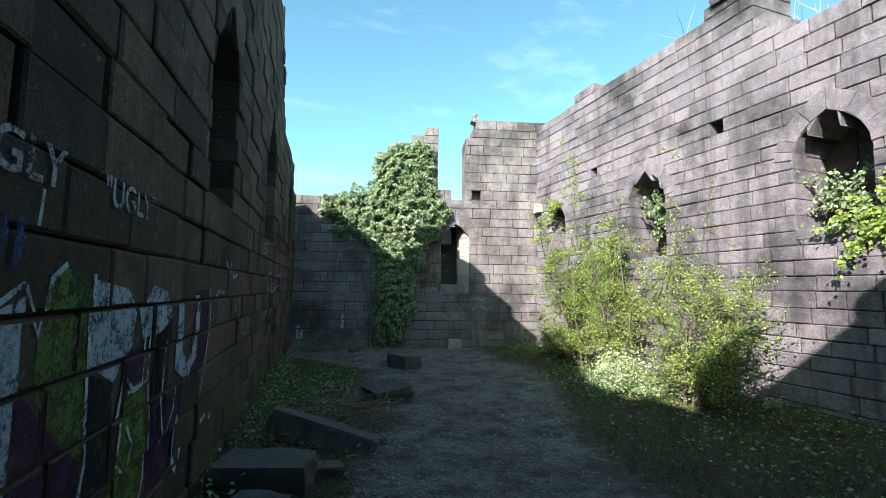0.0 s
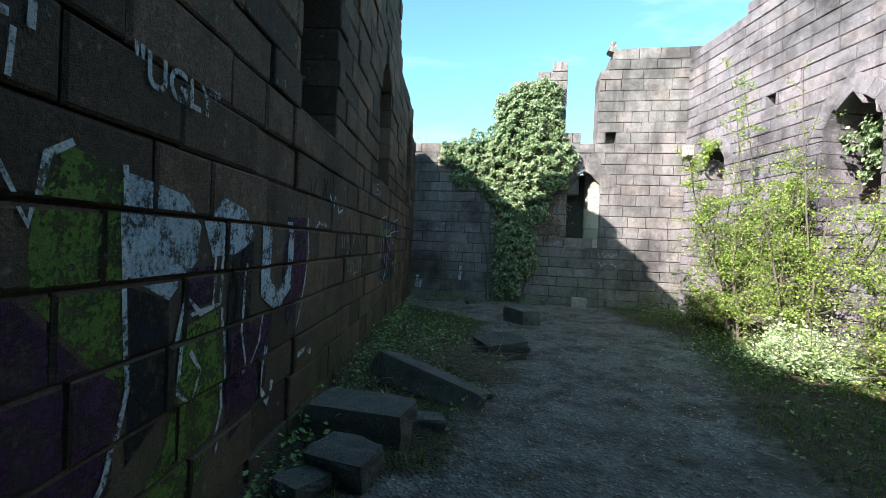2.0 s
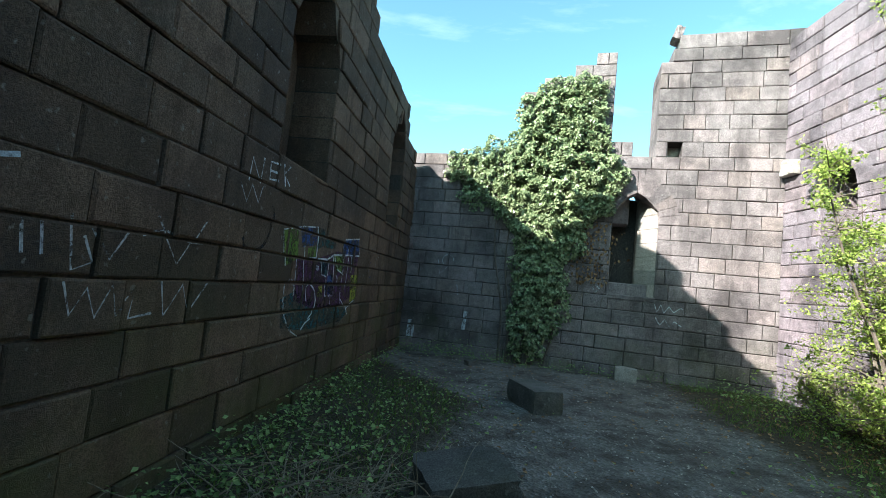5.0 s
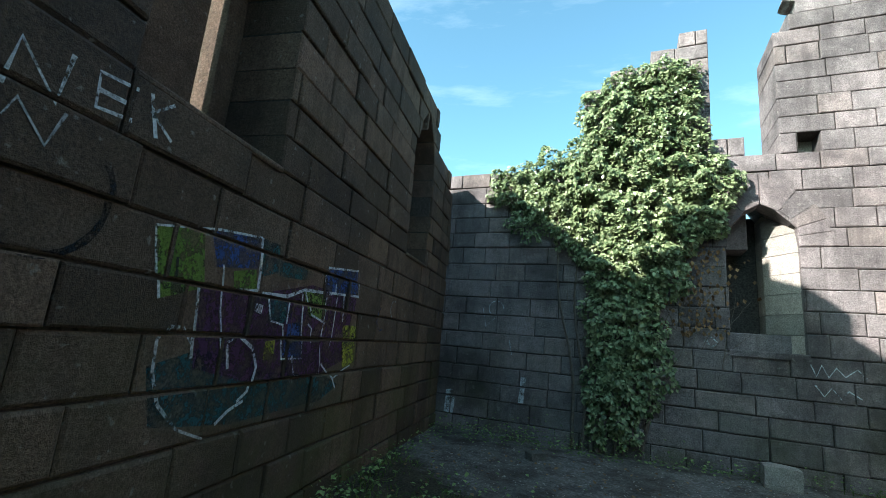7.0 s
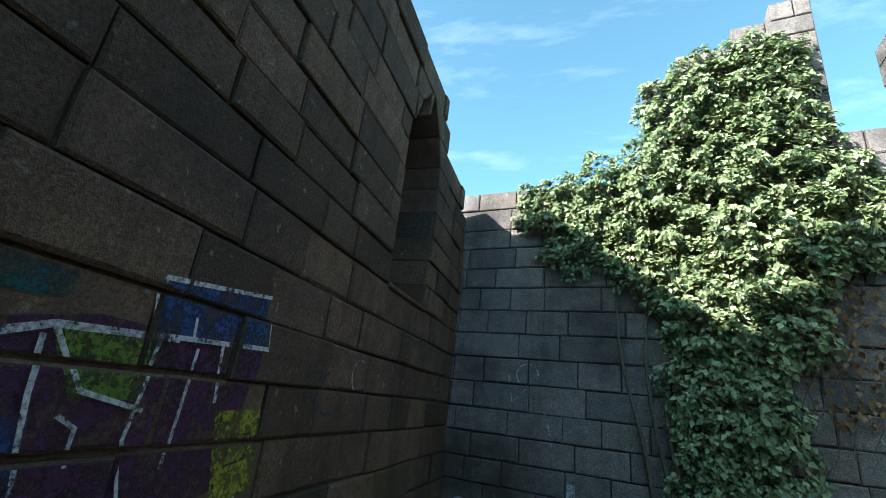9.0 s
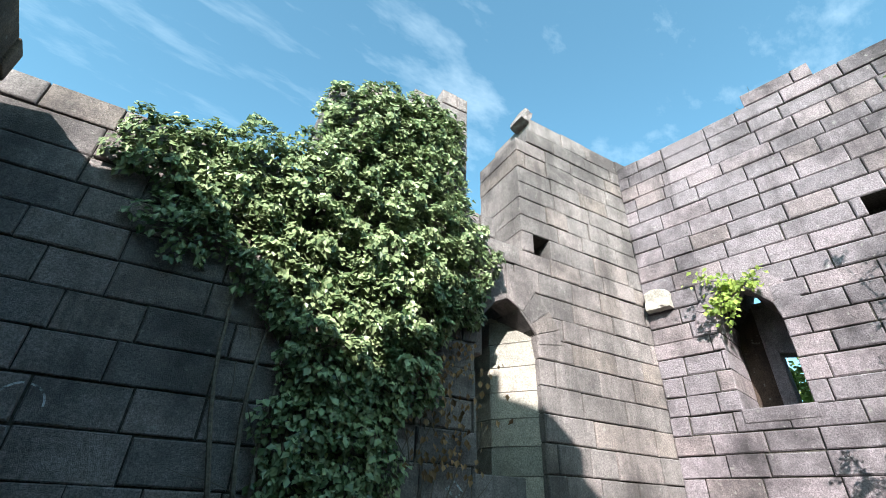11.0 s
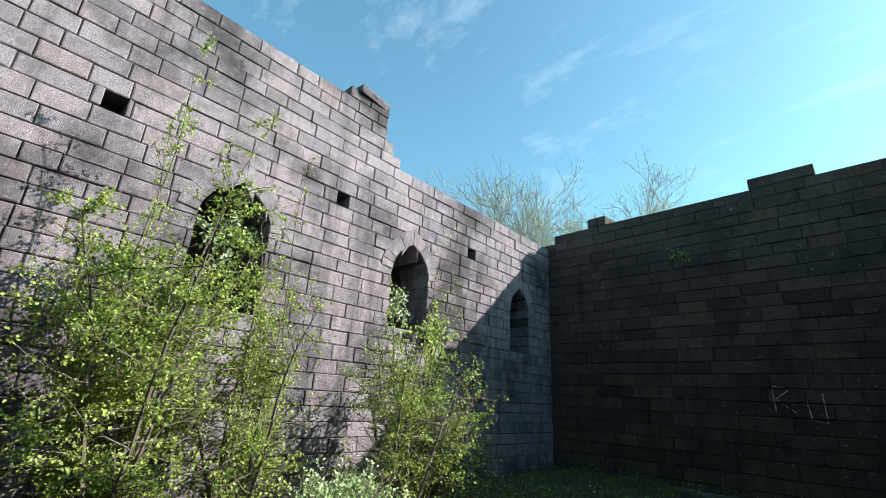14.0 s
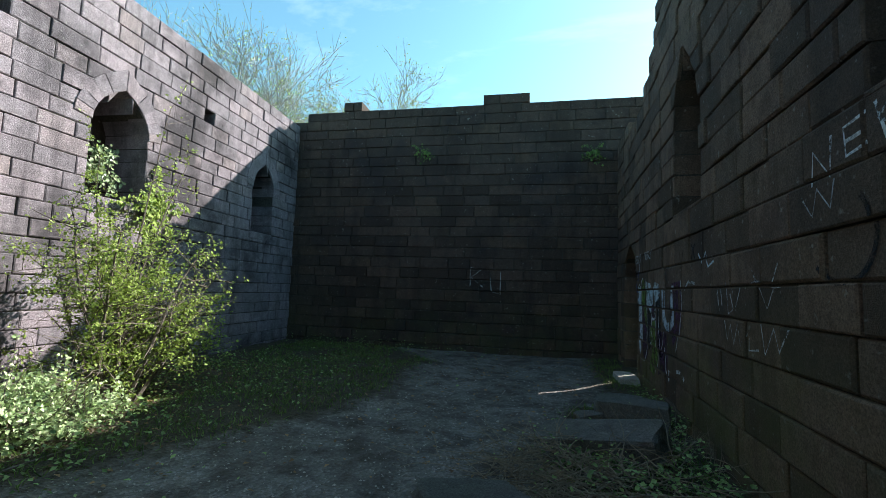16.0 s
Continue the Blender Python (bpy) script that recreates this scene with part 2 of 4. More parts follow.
def prism(quad, d0, d1, ch=0.0):
    """A slab: a 2-D quad (u, z) between depths d0 (front) and d1 (back), the front edge chamfered by ch."""
    cu = sum(p[0] for p in quad) / 4
    cz = sum(p[1] for p in quad) / 4

    def inset(p):
        return (p[0] + math.copysign(min(ch, abs(p[0] - cu)), cu - p[0]), p[1] + math.copysign(min(ch, abs(p[1] - cz)), cz - p[1]))
    v = [(u, d1, z) for u, z in quad] + [(u, d0 + ch * 0.8, z) for u, z in quad]
    f = [(3, 2, 1, 0), (0, 1, 5, 4), (1, 2, 6, 5), (2, 3, 7, 6), (3, 0, 4, 7)]
    if ch:
        v += [(*[inset(p)[0]], d0, inset(p)[1]) for p in quad]
        f += [(4, 5, 9, 8), (5, 6, 10, 9), (6, 7, 11, 10), (7, 4, 8, 11), (8, 9, 10, 11)]
    else:
        f.append((4, 5, 6, 7))
    return v, f


class Opening:
    """A pointed or square opening in a wall: from u0 to u1, sill to spring, apex on top."""

    def __init__(self, u0, u1, sill, spring, apex, point=1.6):
        self.point = point
        self.u0, self.u1, self.sill, self.spring, self.apex = u0, u1, sill, spring, apex

    def span(self, z):
        if z < self.sill - 1e-6 or z > self.apex + 1e-6:
            return None
        if z <= self.spring or self.apex == self.spring:
            return self.u0, self.u1
        s = (z - self.spring) / (self.apex - self.spring)
        w = (self.u1 - self.u0) / 2 * max(0, 2 * math.sqrt(1 - 0.75 * s * s) - 1)
        c = (self.u0 + self.u1) / 2
        return c - w, c + w


def cut(z0, z1, a, b, openings):
    """The pieces of a course between a and b that the openings leave, as quads."""
    segs = [[(a, z0), (b, z0), (b, z1), (a, z1)]]
    for o in openings:
        lo, hi = o.span(z0 + 0.004), o.span(z1 - 0.004)
        if not lo and not hi:
            continue
        if not lo:
            c = (hi[0] + hi[1]) / 2
            lo = hi
        if not hi:
            c = (lo[0] + lo[1]) / 2
            hi = (c, c) if o.apex < z1 and o.spring < o.apex else lo
        out = []
        for q in segs:
            l0, r0, r1, l1 = q[0][0], q[1][0], q[2][0], q[3][0]
            if max(r0, r1) <= min(lo[0], hi[0]) or min(l0, l1) >= max(lo[1], hi[1]):
                out.append(q)
                continue
            if l0 < lo[0] - 0.02 or l1 < hi[0] - 0.02:
                out.append([(l0, z0), (max(l0 + 0.005, min(r0, lo[0])), z0), (max(l1 + 0.005, min(r1, hi[0])), z1), (l1, z1)])
            if r0 > lo[1] + 0.02 or r1 > hi[1] + 0.02:
                out.append([(min(r0 - 0.005, max(l0, lo[1])), z0), (r0, z0), (r1, z1), (min(r1 - 0.005, max(l1, hi[1])), z1)])
        segs = out
    return segs


def masonry(name, label, m, length, thick, course, top, openings, mat, piece_mat, zone, seed, blen=(0.32, 0.62), u_start=0.0, rough=0.012, gap=0.006, worn=(0.008, 0.018), recess=0.03):
    """A wall of coursed blocks in its own frame: u along it, depth away from the room, z up.
    zone: (u0, u1, z0, z1), the stretch whose stones are objects of their own."""
    r = random.Random(seed)
    core, rest, jobs = Bag(), Bag(), []
    z = -0.35
    row = 0
    ztop = max(top(u_start + i * 0.1) for i in range(int((length - u_start) / 0.1) + 1))
    heights = []
    while z < ztop:
        h = course * r.uniform(0.9, 1.1)
        heights.append((z, z + h))
        z += h
    beds = [q[0] for q in heights]
    for o in openings:
        o.sill = min(beds, key=lambda q: abs(q - o.sill))
        if o.spring == o.apex:
            o.apex = o.spring = min([q for q in beds if q > o.sill + 0.05], key=lambda q: abs(q - o.apex))
    for z0, z1 in heights:
        row += 1
        # stretches of this course that stand under the ruined top
        runs, start, u = [], None, u_start
        while u <= length + 1e-6:
            ok = z0 + course * 0.55 < top(u) and u < length
            if ok and start is None:
                start = u
            if not ok and start is not None:
                runs.append((start, u))
                start = None
            u += 0.1
        if start is not None:
            runs.append((start, length))
        for a, b in runs:
            for q in cut(z0, z1, a + 0.01, b - 0.01, openings):
                core.add(*prism([(q[0][0] + 0.012, z0), (q[1][0] - 0.012, z0), (q[2][0] - 0.012, z1), (q[3][0] + 0.012, z1)], recess, thick - 0.034))
            cuts = [a]
            x = a - r.uniform(0, 0.4)
            while x < b:
                x += r.uniform(*blen)
                if a + 0.12 < x < b - 0.12:
                    cuts.append(x)
            cuts.append(b)
            for c, d in zip(cuts, cuts[1:]):
                for q in cut(z0, z1, c, d, openings):
                    if q[1][0] - q[0][0] < 0.03 and q[2][0] - q[3][0] < 0.03:
                        continue
                    g = gap * r.uniform(0.6, 1.5)
                    edge = any((q[i][0] - (c if i in (0, 3) else d)) ** 2 > 1e-5 for i in range(4)) or c == a or d == b
                    j = [r.uniform(-0.004, 0.004) for _ in range(4)]
                    qq = [(q[0][0] + g, z0 + g + j[0]), (q[1][0] - g, z0 + g + j[1]), (q[2][0] - g, z1 - g + j[2]), (q[3][0] + g, z1 - g + j[3])]
                    proud = r.uniform(-rough, rough)
                    jobs.append((qq, proud, thick + r.uniform(-rough, rough) if edge else 0.2, r.uniform(*worn)))
                    if not edge:
                        rest.add(*prism([(x_, z_) for x_, z_ in qq], thick - 0.1, thick + r.uniform(0, 0.02)))
    wall = obj(name, core.v, core.f, M_MORTAR)
    wall.matrix_world = m
    tagged(wall, label, "wall", kind="structure")
    near = [q for q in jobs if zone[0] < q[0][0][0] < zone[1] and zone[2] < q[0][0][1] < zone[3]][:300]
    ids = {id(q) for q in near}
    for q in jobs:
        if id(q) not in ids:
            rest.add(*prism(q[0], q[1], q[2], q[3]))
    blocks = obj("stonework", rest.v, rest.f, mat, wall)
    blocks["kind"] = "stuff"
    PIECES.append((wall, near, piece_mat))
    JOBS[name] = jobs
    return wall


PIECES = []
JOBS = {}


def lay_pieces():
    for wall, near, pm in PIECES:
        for q, a, b, ch in near:
            cu, cz = (q[0][0] + q[1][0]) / 2, (q[0][1] + q[2][1]) / 2
            v, f = prism([(u - cu, z - cz) for u, z in q], a, b, ch)
            ob = obj("stone_block", v, f, pm, wall)
            ob.location = (cu, 0, cz)


def voussoirs(wall, o, n, depth, mat, proud=0.02, steep=1.0):
    """A ring of arch stones round the head of an opening."""
    half = n // 2
    mid_u, rise = (o.u0 + o.u1) / 2, o.apex - o.spring
    left = []
    for i in range(half + 1):
        s = math.sin(i / half * math.pi / 2) if steep < 1 else i / half
        left.append(Vector((o.span(o.spring + rise * s * 0.9999)[0] if i < half else mid_u, o.spring + rise * s)))
    pts = left + [Vector((2 * mid_u - p.x, p.y)) for p in reversed(left[:-1])]
    n = len(pts) - 1
    outer = []
    for i, p in enumerate(pts):
        t = pts[min(i + 1, n)] - pts[max(i - 1, 0)]
        out = Vector((-t.y, t.x)).normalized()
        outer.append(p + (Vector((0, 1.25)) if i == half else out) * depth)
    for i in range(n):
        a, b, c, d = pts[i], pts[i + 1], outer[i + 1], outer[i]
        mid = (a + b + c + d) / 4
        quad = [mid + (p - mid) * 0.965 - mid for p in (a, d, c, b)]
        v, f = prism([(p.x, p.y) for p in quad], -proud, 0.3, 0.008)
        ob = obj("arch_stone", v, f, mat, wall)
        ob.location = (mid.x, 0, mid.y)


def slab(name, wall, quad, d0, d1, mat, ch=0.012):
    v, f = prism(quad, d0, d1, ch)
    return obj(name, v, f, mat, wall)


def frame_of(origin, along):
    """The pose of a wall: u along the given way, depth to its left, z up."""
    a = Vector((along[0], along[1], 0)).normalized()
    d = Vector((-a.y, a.x, 0))
    return Matrix(((a.x, d.x, 0, origin[0]), (a.y, d.y, 0, origin[1]), (0, 0, 1, 0), (0, 0, 0, 1)))


def profile(*steps):
    """Height of a ruined wall top, straight between the given (u, z)."""
    def top(u):
        for (a, za), (b, zb) in zip(steps, steps[1:]):
            if a <= u <= b:
                return za + (zb - za) * (u - a) / (b - a) if b > a else zb
        return steps[-1][1] if u > steps[-1][0] else steps[0][1]
    return top


# ---- the walls ----
FL, FR, BR, BL = Vector((-0.874, 12.952)), Vector((5.942, 11.781)), Vector((6.961, -0.791)), Vector((-0.874, -1.115))

# left wall: u = y from the back corner
LW = frame_of((BL.x, BL.y), (0, 1))
door_way = Opening(0.95, 2.36, -0.35, 1.75, 2.35)
win_a = Opening(4.77, 5.72, 2.35, 3.3, 4.05)
win_a2 = Opening(8.05, 9.1, 2.4, 3.5, 4.25)
win_b = Opening(11.8, 12.7, 2.45, 3.7, 4.4)
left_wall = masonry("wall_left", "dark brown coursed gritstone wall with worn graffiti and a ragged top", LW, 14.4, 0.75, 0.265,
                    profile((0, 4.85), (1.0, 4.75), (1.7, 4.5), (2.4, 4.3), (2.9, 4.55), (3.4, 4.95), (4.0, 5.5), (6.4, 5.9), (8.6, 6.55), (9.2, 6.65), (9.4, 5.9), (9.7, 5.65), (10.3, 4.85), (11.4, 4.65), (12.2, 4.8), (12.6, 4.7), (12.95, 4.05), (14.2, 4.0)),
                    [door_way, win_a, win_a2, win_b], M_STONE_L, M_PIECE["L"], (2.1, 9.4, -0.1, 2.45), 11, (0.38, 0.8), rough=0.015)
for o in (win_a, win_a2, win_b):
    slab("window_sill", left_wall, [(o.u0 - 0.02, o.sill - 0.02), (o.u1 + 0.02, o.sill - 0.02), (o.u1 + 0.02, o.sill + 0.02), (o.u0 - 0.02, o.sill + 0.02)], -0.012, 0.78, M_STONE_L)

# added panels behind the windows keep sunbeams off the floor
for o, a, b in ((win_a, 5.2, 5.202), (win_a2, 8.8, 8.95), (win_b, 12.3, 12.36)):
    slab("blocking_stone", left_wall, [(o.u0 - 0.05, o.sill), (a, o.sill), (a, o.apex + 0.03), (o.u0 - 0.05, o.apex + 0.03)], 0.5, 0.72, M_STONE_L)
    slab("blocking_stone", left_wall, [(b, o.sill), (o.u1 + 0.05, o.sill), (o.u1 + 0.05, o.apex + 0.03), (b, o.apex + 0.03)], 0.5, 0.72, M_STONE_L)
# panels added outside the doorway, their gap shaped to let in a blade of sun
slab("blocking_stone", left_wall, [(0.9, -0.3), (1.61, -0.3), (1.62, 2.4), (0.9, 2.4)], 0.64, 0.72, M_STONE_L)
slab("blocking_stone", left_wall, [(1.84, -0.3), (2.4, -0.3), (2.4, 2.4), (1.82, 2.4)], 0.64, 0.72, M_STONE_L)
# added piece over the gap, trims the top of the sun blade
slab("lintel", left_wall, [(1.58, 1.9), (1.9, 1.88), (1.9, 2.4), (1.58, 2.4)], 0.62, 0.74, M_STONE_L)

# far wall: u from the left corner to the right one
FW = frame_of((FL.x, FL.y), FR - FL)
slit_f = Opening(4.13, 4.93, 1.5, 3.05, 3.5, 1.25)
hole_f = Opening(5.02, 5.26, 4.36, 4.6, 4.6)
far_wall = masonry("wall_far", "grey-brown coursed gritstone wall, ruined and gapped, with a pointed doorway", FW, 7.9, 0.9, 0.272,
                   profile((0, 4.25), (2.1, 4.25), (2.12, 5.45), (2.5, 5.5), (2.52, 5.9), (3.1, 5.95), (3.12, 6.12), (3.5, 6.15), (3.52, 6.3), (3.9, 6.3), (3.92, 4.4), (4.75, 4.35), (4.78, 6.0), (5.0, 6.35), (5.04, 6.8), (5.3, 6.7), (6.95, 6.55)),
                   [slit_f, hole_f], M_STONE_F, M_PIECE["F"], (3.1, 6.9, -0.1, 4.3), 12, (0.34, 0.72), u_start=-0.7, gap=0.0065, worn=(0.006, 0.014), recess=0.028)
SF = slit_f.sill
voussoirs(far_wall, slit_f, 8, 0.36, M_PIECE["F"], 0.012)
# splayed right jamb, its sunlit look helped by the pale stone
zj = SF
while zj < 3.4:
    z2 = min(zj + 0.27, 3.46)
    plan = [(4.955, 0.05), (4.955, 0.86), (4.64, 0.86), (4.64 + rng.uniform(-0.006, 0.006), 0.5)]
    obj("jamb_stone", [(u, d, z) for z in (zj + 0.004, z2 - 0.004) for u, d in plan], [(3, 2, 1, 0), (4, 5, 6, 7), (0, 1, 5, 4), (1, 2, 6, 5), (2, 3, 7, 6), (3, 0, 4, 7)], M_PALE_PIECE, far_wall)
    zj = z2
# added slab in dark mortar, stands for the unlit space behind the doorway
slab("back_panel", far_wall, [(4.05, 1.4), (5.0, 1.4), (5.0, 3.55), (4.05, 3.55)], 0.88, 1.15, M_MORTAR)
# pale stone here makes the back of the hole look lit
slab("hole_back", far_wall, [(5.0, 4.2), (5.28, 4.2), (5.28, 4.75), (5.0, 4.75)], 0.35, 0.6, M_STONE_P)
slab("lintel", far_wall, [(4.1, 2.95), (4.44, 2.95), (4.44, 3.5), (4.1, 3.5)], 0.36, 0.8, M_STONE_F)
slab("threshold", far_wall, [(4.1, SF - 0.02), (4.94, SF - 0.02), (4.94, SF + 0.26), (4.1, SF + 0.26)], 0.22, 0.86, M_STONE_F)
slab("door_sill", far_wall, [(4.1, SF - 0.06), (4.96, SF - 0.06), (4.96, SF + 0.03), (4.1, SF + 0.03)], -0.012, 0.5, M_STONE_F)

# right wall: u from the far corner towards the back
RW = frame_of((FR.x, FR.y), BR - FR)
RL = (BR - FR).length


def ru(y):
    return 11.262 - y


w1 = Opening(ru(10.45), ru(9.82), 2.55, 3.45, 3.92)
w2 = Opening(ru(7.5), ru(6.55), 2.4, 3.5, 4.08)
w3 = Opening(ru(4.22), ru(3.3), 2.45, 3.55, 4.14)
w4 = Opening(ru(0.5), ru(-0.3), 2.45, 3.5, 4.1)
holes = [Opening(ru(8.75), ru(8.52), 4.28, 4.48, 4.48), Opening(ru(5.53), ru(5.29), 4.36, 4.57, 4.57), Opening(ru(2.12), ru(1.88), 4.28, 4.68, 4.68)]
right_wall = masonry("wall_right", "grey coursed gritstone curtain wall with pointed window openings", RW, RL + 0.3, 0.9, 0.226,
                     profile((0, 6.5), (ru(8.6), 6.62), (ru(8.58), 6.35), (ru(5.65), 6.5), (ru(5.63), 6.62), (ru(4.75), 6.64), (ru(4.72), 6.25), (ru(4.5), 5.75), (ru(3.9), 5.48), (ru(0), 5.5), (RL, 5.45)),
                     [w1, w2, w3, w4] + holes, M_STONE_R, M_PIECE["R"], (0.3, 7.6, 2.2, 5.2), 13, (0.32, 0.66), gap=0.0065, worn=(0.006, 0.015), recess=0.028)
for o in (w1, w2, w3, w4):
    voussoirs(right_wall, o, 10, 0.27, M_PIECE["R"], 0.01)
    slab("window_sill", right_wall, [(o.u0 - 0.03, o.sill - 0.14), (o.u1 + 0.03, o.sill - 0.14), (o.u1 + 0.03, o.sill + 0.01), (o.u0 - 0.03, o.sill + 0.01)], -0.006, 0.92, M_PIECE["R"])
    w = o.u1 - o.u0
    # back wall's darkened stone stands in for shade deep in the recess
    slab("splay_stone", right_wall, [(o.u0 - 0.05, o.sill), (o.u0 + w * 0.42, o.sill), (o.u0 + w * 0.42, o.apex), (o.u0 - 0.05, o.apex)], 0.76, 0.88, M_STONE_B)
    # added panels narrow or close the opening so less sky shows
    if o is w1:
        slab("blocking_stone", right_wall, [(o.u0 + w * 0.42, o.sill), (o.u0 + w * 0.66, o.sill), (o.u0 + w * 0.62, o.apex), (o.u0 + w * 0.42, o.apex)], 0.64, 0.88, M_STONE_R)
        slab("blocking_stone", right_wall, [(o.u0 + w * 0.62, o.spring - 0.2), (o.u1 + 0.05, o.spring - 0.25), (o.u1 + 0.05, o.apex), (o.u0 + w * 0.62, o.apex)], 0.64, 0.88, M_STONE_R)
    else:
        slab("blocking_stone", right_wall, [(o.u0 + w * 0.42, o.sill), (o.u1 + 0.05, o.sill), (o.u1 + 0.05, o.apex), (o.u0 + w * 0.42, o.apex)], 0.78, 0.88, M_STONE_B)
# slabs of dark mortar added to keep the holes dark
for o in holes:
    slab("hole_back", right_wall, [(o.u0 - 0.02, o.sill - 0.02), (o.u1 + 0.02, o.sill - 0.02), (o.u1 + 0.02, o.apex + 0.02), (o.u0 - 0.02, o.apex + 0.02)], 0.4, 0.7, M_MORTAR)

# back wall: u from the right corner to the left one
BW = frame_of((BR.x, BR.y), BL - BR)
back_wall = masonry("wall_back", "sooty coursed gritstone wall, colour darkened for shade, with a stepped top", BW, (BL - BR).length + 0.75, 0.9, 0.25,
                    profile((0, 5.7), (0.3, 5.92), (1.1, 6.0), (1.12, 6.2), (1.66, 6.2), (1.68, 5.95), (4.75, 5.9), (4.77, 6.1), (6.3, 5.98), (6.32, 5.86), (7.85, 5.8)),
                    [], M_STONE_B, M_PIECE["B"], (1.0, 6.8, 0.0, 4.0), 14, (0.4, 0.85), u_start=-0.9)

# ---- ground ----


def trodden(x, y):
    """1 on the trodden path, 0 on grass."""
    right = 2.3 + 0.19 * y + 0.35 * math.sin(y * 0.9 + 1) if y > 1 else 2.5 + (1 - y) * 0.9
    left = -0.2 if y < 3.3 else (0.3 + 0.1 * (y - 3.3) if y < 9 else 0.87 - 0.85 * (y - 9))
    right = min(right, 5.4 - 1.1 * max(0, y - 10.9))
    d = min(x - left, right - x)
    return max(0.0, min(1.0, 0.5 + d * 0.9))


def height(x, y):
    p = Vector((x * 0.9, y * 0.9, 0))
    inside = max(0.0, min(1.0, (30 - abs(x) - abs(y)) / 20))
    return (0.035 * noise.noise(p * 1.1) + 0.014 * noise.noise(p * 5)) * inside + 0.05 * (1 - trodden(x, y)) * inside


def ground_sheet():
    xs = [-900, -200, -60, -20, -8, -4, -2] + [-1.5 + 0.075 * i for i in range(121)] + [8.5, 10, 14, 25, 70, 200, 900]
    ys = [-900, -200, -60, -20, -8, -4] + [-2 + 0.075 * i for i in range(215)] + [15, 17, 22, 40, 90, 300, 900]
    verts = [(x, y, height(x, y)) for y in ys for x in xs]
    n = len(xs)
    faces = [(j * n + i, j * n + i + 1, (j + 1) * n + i + 1, (j + 1) * n + i) for j in range(len(ys) - 1) for i in range(n - 1)]
    ob = obj("ground", verts, faces, M_GROUND)
    at = ob.data.attributes.new("trodden", "FLOAT", "POINT")
    at.data.foreach_set("value", [trodden(v[0], v[1]) for v in verts])
    for p in ob.data.polygons:
        p.use_smooth = True
    tagged(ob, "trodden grey gravel path with dark soil and grass either side", "ground", kind="structure")


ground_sheet()

# ---- plants and clutter ----


def leaf(bag, p, n, up, size, width=0.75):
    """One folded pointed leaf at p, facing n, its tip along up."""
    n = n.normalized()
    t = (up - n * up.dot(n))
    if t.length < 1e-3:
        t = n.orthogonal()
    t.normalize()
    s = t.cross(n) * (size * width * 0.5)
    t = t * size
    fold = n * size * 0.13
    o = len(bag.v)
    bag.v.extend((p[:], (p + t * 0.45 + s + fold)[:], (p + t)[:], (p + t * 0.45 - s + fold)[:]))
    bag.f.extend(((o, o + 1, o + 2), (o, o + 2, o + 3)))


def tube(bag, pts, r0, r1, sides=5):
    """A tapered round stem along the points."""
    o = len(bag.v)
    n = len(pts)
    for i, p in enumerate(pts):
        d = (pts[min(i + 1, n - 1)] - pts[max(i - 1, 0)]).normalized()
        a = d.orthogonal().normalized()
        b = d.cross(a)
        r = r0 + (r1 - r0) * i / max(1, n - 1)
        for k in range(sides):
            w = 2 * math.pi * k / sides
            bag.v.append((p + a * (r * math.cos(w)) + b * (r * math.sin(w)))[:])
    for i in range(n - 1):
        for k in range(sides):
            k2 = (k + 1) % sides
            bag.f.append((o + i * sides + k, o + i * sides + k2, o + (i + 1) * sides + k2, o + (i + 1) * sides + k))
    bag.f.append(tuple(o + (n - 1) * sides + k for k in range(sides)))


def rvec(r):
    return Vector((r.gauss(0, 1), r.gauss(0, 1), r.gauss(0, 1))).normalized()


def wander(r, p, d, length, steps, bend, lift=0.0):
    pts = [p.copy()]
    d = d.normalized()
    for _ in range(steps):
        d = (d + rvec(r) * bend + Vector((0, 0, lift))).normalized()
        p = p + d * (length / steps)
        pts.append(p.copy())
    return pts, d


def root_empty(name, loc, label, category, group=""):
    e = new(name)
    e.location = loc
    return tagged(e, label, category, group)


def place(ob, e):
    """Shift a world-space mesh under its Empty."""
    ob.parent = e
    ob.matrix_parent_inverse = Matrix.Translation(-Vector(e.location))
    return ob


def on_far(u, d, z):
    return FW @ Vector((u, d, z))


